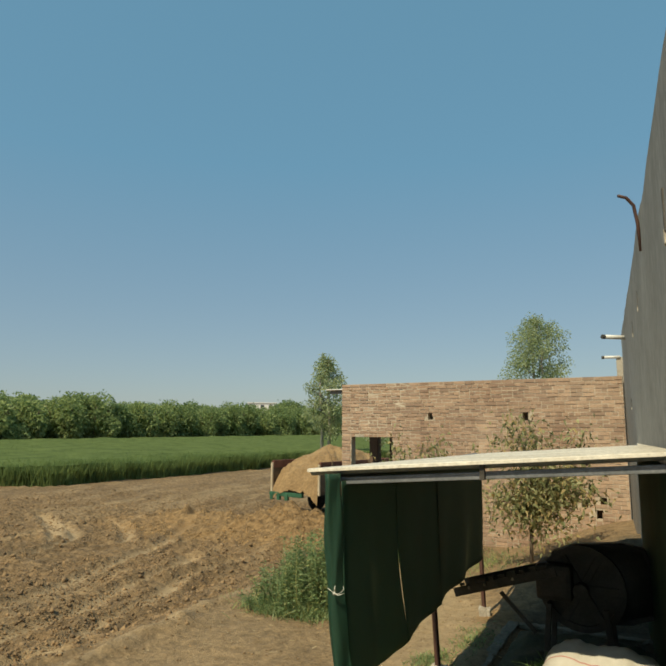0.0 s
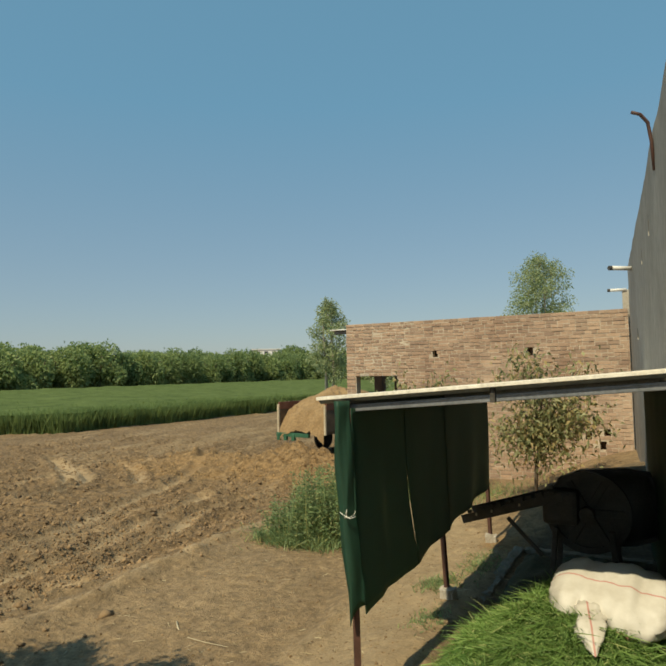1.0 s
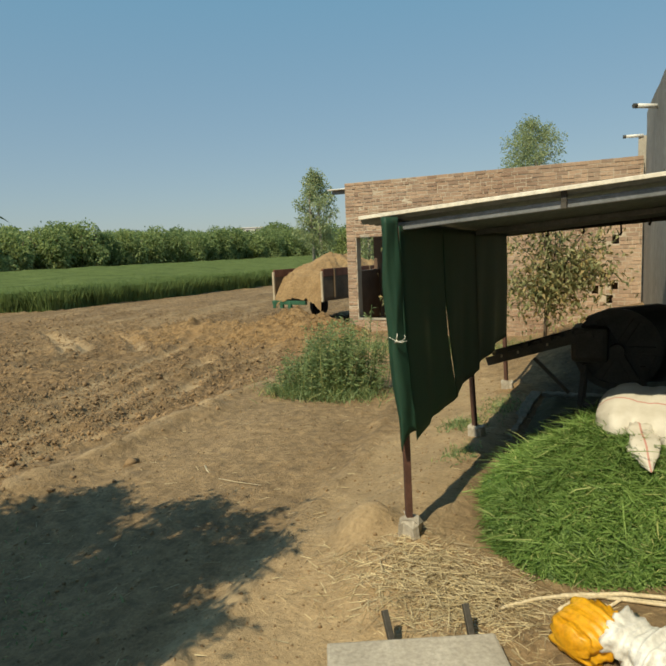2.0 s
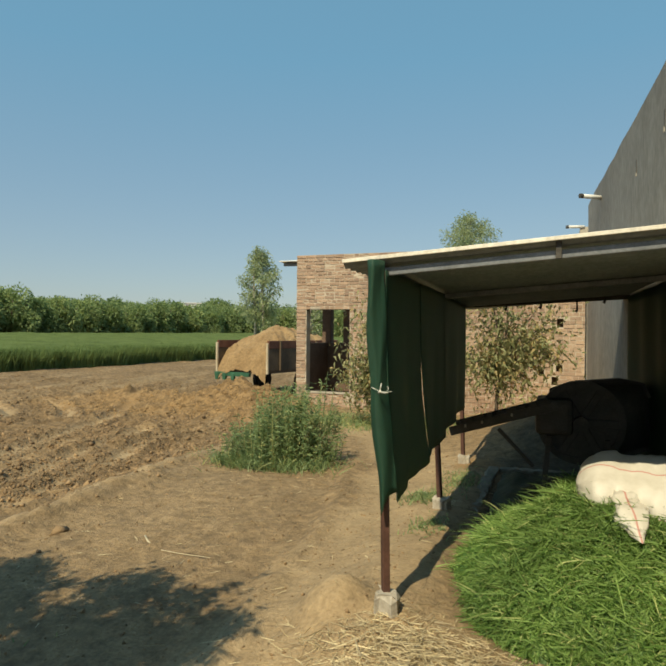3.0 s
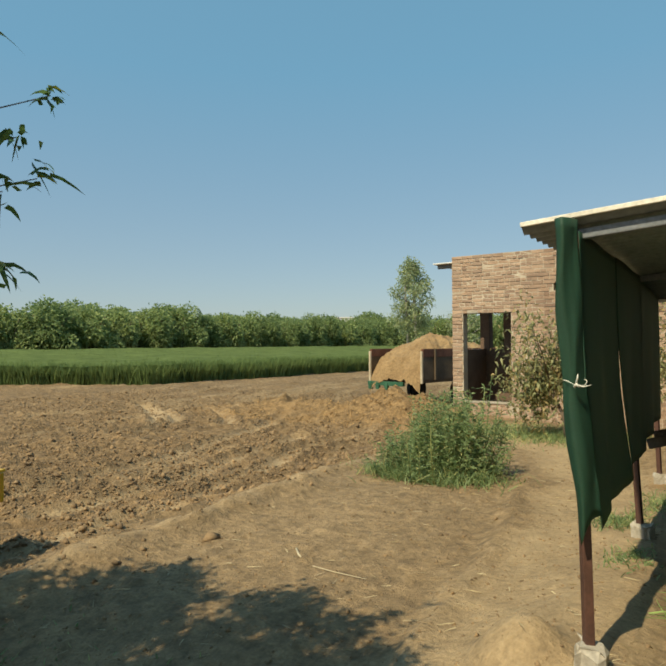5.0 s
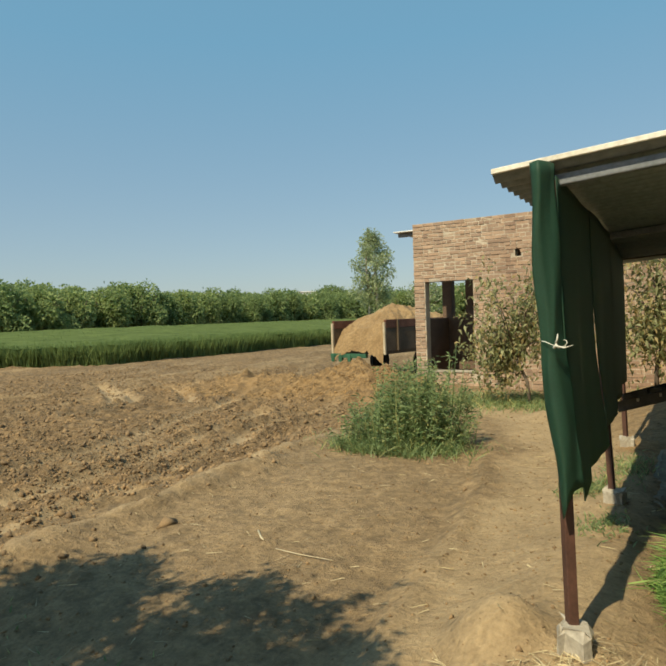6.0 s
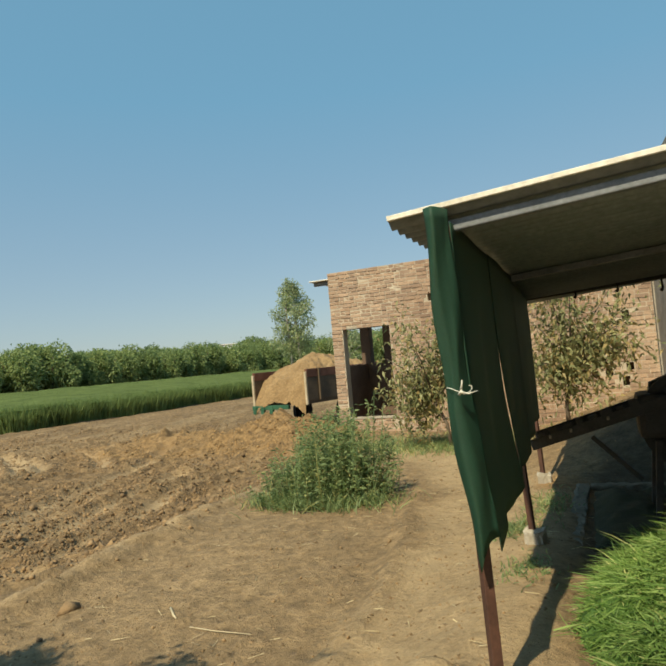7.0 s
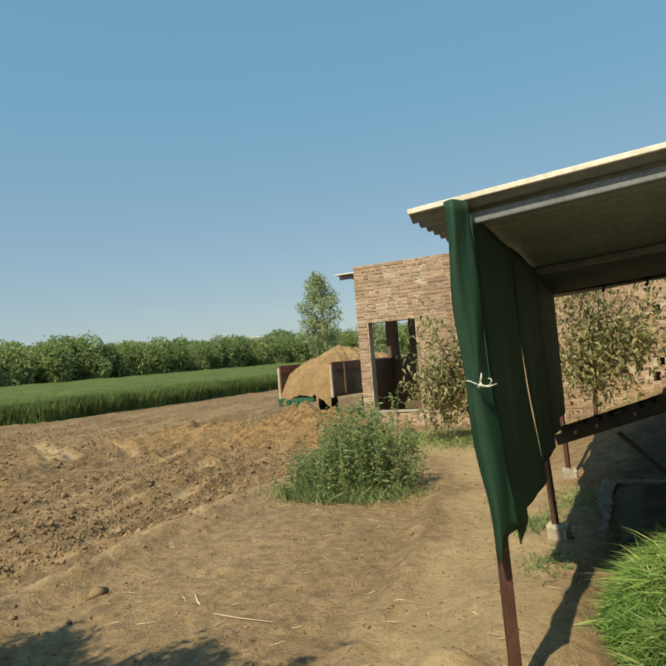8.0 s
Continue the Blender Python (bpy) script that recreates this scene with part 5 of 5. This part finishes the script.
# ---- trailer with sand ----


def build_trailer():
    o = thing("farm_trailer", (-7.56, 12.3, -0.2), "old farm trailer loaded with sand, tailgate open", "trailer", turn=-12)
    L, W, z0, z1 = 3.6, 1.86, 0.78, 1.62
    for sx in (-1, 1):
        x = sx * W / 2
        side = part("side_board", box(0.06, L, z1 - z0 - 0.22, 0.01, (x, L / 2, z0 + (z1 - z0 - 0.22) / 2)), DARK_BOARD, o, "dark worn side board")
        part("top_rail", box(0.08, L, 0.22, 0.012, (x, L / 2, z1 - 0.11)), RED_BOARD, o, "worn red top rail")
        part("end_post", box(0.065, 0.06, z1 - z0 + 0.02, 0.012, (x, -0.03, (z0 + z1) / 2 - 0.08)), PALE_WOOD, o, "pale worn end post")
        for k in range(4):
            part("rib", box(0.05, 0.06, z1 - z0, 0.008, (x + sx * 0.055, 0.5 + k * 0.9, (z0 + z1) / 2)), DARK_BOARD, o)
        bm = bmesh.new()
        bmesh.ops.create_cone(bm, cap_ends=True, segments=28, radius1=0.4, radius2=0.4, depth=0.2, matrix=Matrix.Rotation(math.pi / 2, 4, "Y"))
        bmesh.ops.bevel(bm, geom=[e for e in bm.edges if len(e.link_faces) == 2 and e.calc_face_angle(0) > 1], offset=0.05, segments=2, affect="EDGES")
        wheel = part("wheel", bm, RUBBER, o, "black rubber tyre", pose(sx * (W / 2 - 0.14), 1.9, 0.38))
    part("floor", box(W, L, 0.08, 0.01, (0, L / 2, z0 - 0.04)), DARK_BOARD, o)
    part("front_board", box(W, 0.06, z1 - z0, 0.01, (0, L, (z0 + z1) / 2)), RED_BOARD, o)

    part("chassis_beam", box(1.3, 0.1, 0.12, 0.012, (-0.35, -0.02, z0 - 0.13)), GREEN_PAINT, o, "green painted chassis beam")
    for x in (-0.9, -0.62, -0.3):
        part("bracket", box(0.12, 0.08, 0.2, 0.01, (x, -0.05, z0 - 0.2)), GREEN_PAINT, o)
    # the load, spilling out over the open end
    s = thing("sand_load", (-7.56, 12.3, -0.2), "heap of golden sand filling the trailer", "sand", kind="stuff", turn=-12)
    n = 90
    v = []
    for i in range(n + 1):
        for j in range(n + 1):
            x, y = (i / n * 2 - 1) * (W / 2 - 0.04), -0.08 + (L - 0.02) * j / n
            ex = 1 - abs(x / (W / 2)) ** 2.2
            t = y / L
            crest = np.interp(y, [-0.08, 0.0, 0.1, 0.35, 0.8, 1.6, 3.0, L], [0.74, 0.98, 1.2, 1.44, 1.72, 2.0, 1.8, 1.3])
            side = np.interp(y, [-0.08, 0.0, 0.12, 0.3, L], [0.74, 0.88, 1.05, 1.3, 1.45])
            z = side + (crest - side) * ex ** 0.7 if crest > side else crest * ex ** 0.3
            z += 0.09 * max(0.0, float(vnoise(np.array([x * 11]), np.array([y * 11]), 93)[0]) - 0.35) + 0.26 * (fbm(np.array([x * 3.2]), np.array([y * 3.2]), 91, 5)[0] - 0.5)
            v.append((x, y, z))
    f = [(i * (n + 1) + j, (i + 1) * (n + 1) + j, (i + 1) * (n + 1) + j + 1, i * (n + 1) + j + 1) for i in range(n) for j in range(n)]
    add("heap", mesh_of("heap", v, f, SAND, True), s)


build_trailer()


def build_yellow_machine():
    o = thing("rotary_tiller", (-4.12, -0.42, -0.2), "yellow steel rotary tiller parked on the ploughed soil", "farm machine", turn=24)
    bm = bmesh.new()
    pts = [(0, 0.0, 0.755), (0, -0.32, 0.775), (0, -0.32, 0.70), (0, -0.02, 0.54)]
    w = 1.9
    for a in (0, -w):
        for p in pts:
            bm.verts.new((a, p[1], p[2]))
    bm.verts.ensure_lookup_table()
    vs = list(bm.verts)
    for k in range(4):
        bm.faces.new((vs[k], vs[(k + 1) % 4], vs[4 + (k + 1) % 4], vs[4 + k]))
    bm.faces.new(vs[:4]), bm.faces.new(vs[4:][::-1])
    bmesh.ops.recalc_face_normals(bm, faces=bm.faces)
    bmesh.ops.bevel(bm, geom=list(bm.edges), offset=0.01, segments=1, affect="EDGES")
    part("hood", bm, YELLOW, o)
    part("top_plate", box(w, 0.42, 0.02, 0.005, (-w / 2, -0.16, 0.787)), YELLOW, o)
    part("end_gusset", box(0.05, 0.10, 0.23, 0.01, (-0.06, 0.03, 0.65)), YELLOW, o, "yellow triangular end gusset")
    part("skirt", box(w * 0.9, 0.03, 0.30, 0.008, (-w / 2 - 0.08, -0.05, 0.62)), BLACK_IRON, o, "dark rubber skirt")
    tubes("rotor_shaft", [([(-0.15, -0.25, 0.3), (-w + 0.1, -0.25, 0.3)], [0.045, 0.045])], BLACK_IRON, o, 10)
    for k in range(9):
        for a in (0, 120, 240):
            t = radians(a + k * 25)
            x = -0.25 - k * 0.18
            tubes("tine", [([(x, -0.25, 0.3), (x, -0.25 + 0.2 * math.cos(t), 0.3 + 0.2 * math.sin(t)), (x - 0.07, -0.25 + 0.25 * math.cos(t + 0.3), 0.3 + 0.25 * math.sin(t + 0.3))], [0.02, 0.016, 0.01])], RUST, o, 5)
    for x in (-0.25, -w + 0.25):
        beam("side_plate", (x, -0.3, 0.05), (x, -0.3, 0.78), 0.07, BLACK_IRON, o)
    beam("hitch_mast", (-w * 0.45, -0.5, 0.8), (-w * 0.5, -0.75, 1.25), 0.07, YELLOW, o)
    beam("hitch_arm", (-w * 0.3, -0.3, 0.75), (-w * 0.35, -1.0, 0.55), 0.06, BLACK_IRON, o)
    beam("hitch_arm", (-w * 0.62, -0.3, 0.75), (-w * 0.6, -1.0, 0.55), 0.06, BLACK_IRON, o)
    part("gearbox", box(0.34, 0.4, 0.3, 0.06, (-w * 0.47, -0.36, 0.97)), BLACK_IRON, o)


build_yellow_machine()

# ---- plants near by ----


def guava(at, centre, rad, n, label, lean):
    o = thing("guava_tree", at, label, "tree", "young trees before the brick wall")
    c = Vector(centre) - Vector(at)
    top = Vector((c.x * 0.7, c.y * 0.7, c.z - rad[2] * 0.55))
    runs = [([(0, 0, -0.1), (lean, 0.02, top.z * 0.5), top], [0.035, 0.03, 0.026])]
    tips = []
    for k in range(20):
        d = rng.normal(size=3)
        d /= np.linalg.norm(d)
        tip = c + Vector(d * np.array(rad) * rng.uniform(0.75, 1.0))
        mid = top.lerp(tip, 0.5) + Vector((0, 0, 0.12))
        runs.append(([top, mid, tip], [0.016, 0.010, 0.004]))
        tips += [top.lerp(mid, 0.6), mid, mid.lerp(tip, 0.5), tip]
    tubes("trunk", runs, BARK, o, 6)
    tips = np.array([tuple(t) for t in tips])
    p = tips[rng.integers(0, len(tips), n)] + rng.normal(size=(n, 3)) * np.array(rad) * 0.19
    d = rng.normal(size=(n, 3)) + [0, 0, -0.25]
    leaves("crown", p, d, rng.uniform(0.065, 0.12, n), rng.uniform(0.034, 0.058, n), GUAVA, o, 0.4)


guava((-1.8, 7.3, hz(-1.8, 7.3)), (-2.1, 7.3, 1.40), (0.72, 0.6, 1.15), 2700, "young dusty-leaved fruit tree beside the shade net", -0.05)
guava((-0.02, 7.0, hz(-0.02, 7.0)), (0.16, 7.0, 1.62), (0.94, 0.5, 0.92), 3200, "young dusty-leaved fruit tree before the brick wall", 0.02)


def weed_bush():
    o = thing("weed_bush", (-2.42, 3.85, 0), "clump of tall green weeds at the yard's edge", "bush")
    runs, ps, ds = [], [], []
    for k in range(300):
        x, y = rng.normal(0, 0.37), rng.normal(0, 0.2)
        if not -0.66 < x < 0.8:
            continue
        tall = float(np.interp(x, [-0.66, -0.4, -0.1, 0.15, 0.45, 0.62, 0.8], [0.48, 0.62, 0.76, 0.94, 0.92, 0.58, 0.30]))
        h = tall * rng.uniform(0.45, 1.05) * (0.7 + 0.5 * float(vnoise(np.array([x * 7]), np.array([y * 7]), 88)[0]))
        g = hz(-2.42 + x, 3.85 + y)
        lean = rng.normal(size=2) * 0.09 + np.array([x * 0.14, y * 0.1])
        p0, p2 = Vector((x, y, g - 0.02)), Vector((x + lean[0], y + lean[1], g + h))
        mid = p0.lerp(p2, 0.5) + Vector((rng.normal() * 0.03, rng.normal() * 0.03, 0))
        runs.append(([p0, mid, p2], [0.005, 0.004, 0.0015]))
        for q in range(int(26 + 44 * h)):
            t = rng.uniform(0.05, 1.03)
            ps.append(tuple(p0.lerp(p2, t) + Vector(rng.normal(size=3) * 0.018)))
            ds.append(rng.normal(size=3) * [1, 1, 0.5] + [0, 0, 0.5])
    for tx, th in ((0.5, 1.18), (0.42, 1.05), (0.58, 0.98)):
        p0, p2 = Vector((tx, 0.1, 0)), Vector((tx + 0.12, 0.1, th))
        runs.append(([p0, p0.lerp(p2, 0.5), p2], [0.007, 0.006, 0.003]))
        for q in range(34):
            ps.append(tuple(p0.lerp(p2, rng.uniform(0.4, 1.0))))
            ds.append(rng.normal(size=3) + [0, 0, 0.2])
    tubes("stem", runs, WEED, o, 4)["kind"] = "stuff"
    n = len(ps)
    leaves("foliage", np.array(ps), np.array(ds), rng.gamma(5.0, 0.0085, n) + 0.018, rng.uniform(0.009, 0.021, n), WEED, o, 0.2)


weed_bush()


def grass_patch(cx, cy, rx, ry, n, hgt, label):
    x, y = rng.normal(cx, rx, n), rng.normal(cy, ry, n)
    b = blades("grass_patch", np.stack([x, y, height(x, y) - 0.005], 1), rng.normal(size=(n, 3)) * [0.5, 0.5, 0] + [0, 0, 1], rng.uniform(0.5, 1.1, n) * hgt, rng.uniform(0.006, 0.012, n), WEED, None, 0.5)
    tagged(b, label, "grass", "grass patches", "stuff")


grass_patch(-2.45, 3.68, 0.36, 0.17, 3000, 0.22, "green grass round the foot of the weeds")
grass_patch(-0.22, 2.5, 0.10, 0.12, 420, 0.09, "small tuft of grass beside a post")
grass_patch(-0.02, 3.3, 0.10, 0.3, 420, 0.07, "thin grass along the shed's posts")
grass_patch(0.0, 1.5, 0.08, 0.16, 260, 0.06, "sparse dry grass beside the shed")
grass_patch(-2.0, 7.6, 0.7, 0.5, 2600, 0.20, "low green weeds at the foot of the brick wall")
grass_patch(-2.4, -1.4, 0.5, 0.3, 500, 0.045, "thin grass in the tree's shade")
grass_patch(-3.2, 7.4, 0.5, 0.5, 900, 0.14, "low green weeds before the doorway")

# ---- tree over the yard's edge ----


def shade_tree():
    o = thing("peach_tree", (-3.0, -4.2, hz(-3.0, -4.2)), "narrow-leaved fruit tree shading the yard's edge", "tree")
    g = o.matrix_world.translation.z
    root = Vector((0, 0, 0))
    fork = Vector((0.15, 0.2, 1.5))
    runs = [([root - Vector((0, 0, 0.1)), Vector((0.08, 0.05, 0.8)), fork], [0.11, 0.09, 0.08])]
    ends = []
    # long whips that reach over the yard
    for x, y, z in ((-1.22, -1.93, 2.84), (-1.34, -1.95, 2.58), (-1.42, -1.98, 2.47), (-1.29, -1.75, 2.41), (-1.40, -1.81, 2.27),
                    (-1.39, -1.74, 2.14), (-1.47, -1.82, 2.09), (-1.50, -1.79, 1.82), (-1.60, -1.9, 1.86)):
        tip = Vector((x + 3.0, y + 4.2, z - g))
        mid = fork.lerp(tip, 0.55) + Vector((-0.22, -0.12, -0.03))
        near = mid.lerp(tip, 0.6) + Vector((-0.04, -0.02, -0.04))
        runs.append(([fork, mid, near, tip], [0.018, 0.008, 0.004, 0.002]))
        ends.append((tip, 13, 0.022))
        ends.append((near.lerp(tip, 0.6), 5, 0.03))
    # the unseen crown away from the yard, outlined to cast the shade on the ground
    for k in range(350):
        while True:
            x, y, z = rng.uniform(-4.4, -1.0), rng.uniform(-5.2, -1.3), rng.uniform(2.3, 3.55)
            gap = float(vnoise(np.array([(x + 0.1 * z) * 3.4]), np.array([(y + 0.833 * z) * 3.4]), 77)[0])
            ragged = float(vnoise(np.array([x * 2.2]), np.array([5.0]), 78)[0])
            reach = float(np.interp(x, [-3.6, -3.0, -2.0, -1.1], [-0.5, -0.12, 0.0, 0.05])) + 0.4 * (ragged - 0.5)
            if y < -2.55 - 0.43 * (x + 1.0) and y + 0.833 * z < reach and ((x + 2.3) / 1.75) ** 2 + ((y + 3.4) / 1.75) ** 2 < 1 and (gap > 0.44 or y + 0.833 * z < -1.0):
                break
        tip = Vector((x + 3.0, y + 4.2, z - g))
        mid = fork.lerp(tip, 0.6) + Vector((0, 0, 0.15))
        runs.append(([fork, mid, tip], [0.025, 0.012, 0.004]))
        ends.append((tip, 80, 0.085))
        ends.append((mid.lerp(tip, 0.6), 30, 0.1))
    for x, y, z in ((-4.62, -1.95, 2.0), (-4.32, -2.2, 1.95)):  # two thick unseen tufts on low boughs, added to cast shadows by the tiller
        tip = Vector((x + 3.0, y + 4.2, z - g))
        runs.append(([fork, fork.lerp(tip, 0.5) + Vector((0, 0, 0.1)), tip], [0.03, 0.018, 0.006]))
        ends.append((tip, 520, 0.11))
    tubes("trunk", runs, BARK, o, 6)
    ps, ds, wide = [], [], []
    for tip, n, s in ends:
        for q in range(n):
            ps.append(np.array(tip) + rng.normal(size=3) * s)
            ds.append(rng.normal(size=3) * [1, 1, 0.5] + [0.25, 0.15, 0.25])
            wide.append(rng.uniform(0.014, 0.022) if s < 0.05 else rng.uniform(0.024, 0.042))
    n = len(ps)
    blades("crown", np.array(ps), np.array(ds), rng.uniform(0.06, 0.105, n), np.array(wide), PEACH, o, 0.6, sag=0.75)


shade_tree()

# ---- brick building last, brick by brick ----
build_brick_building()
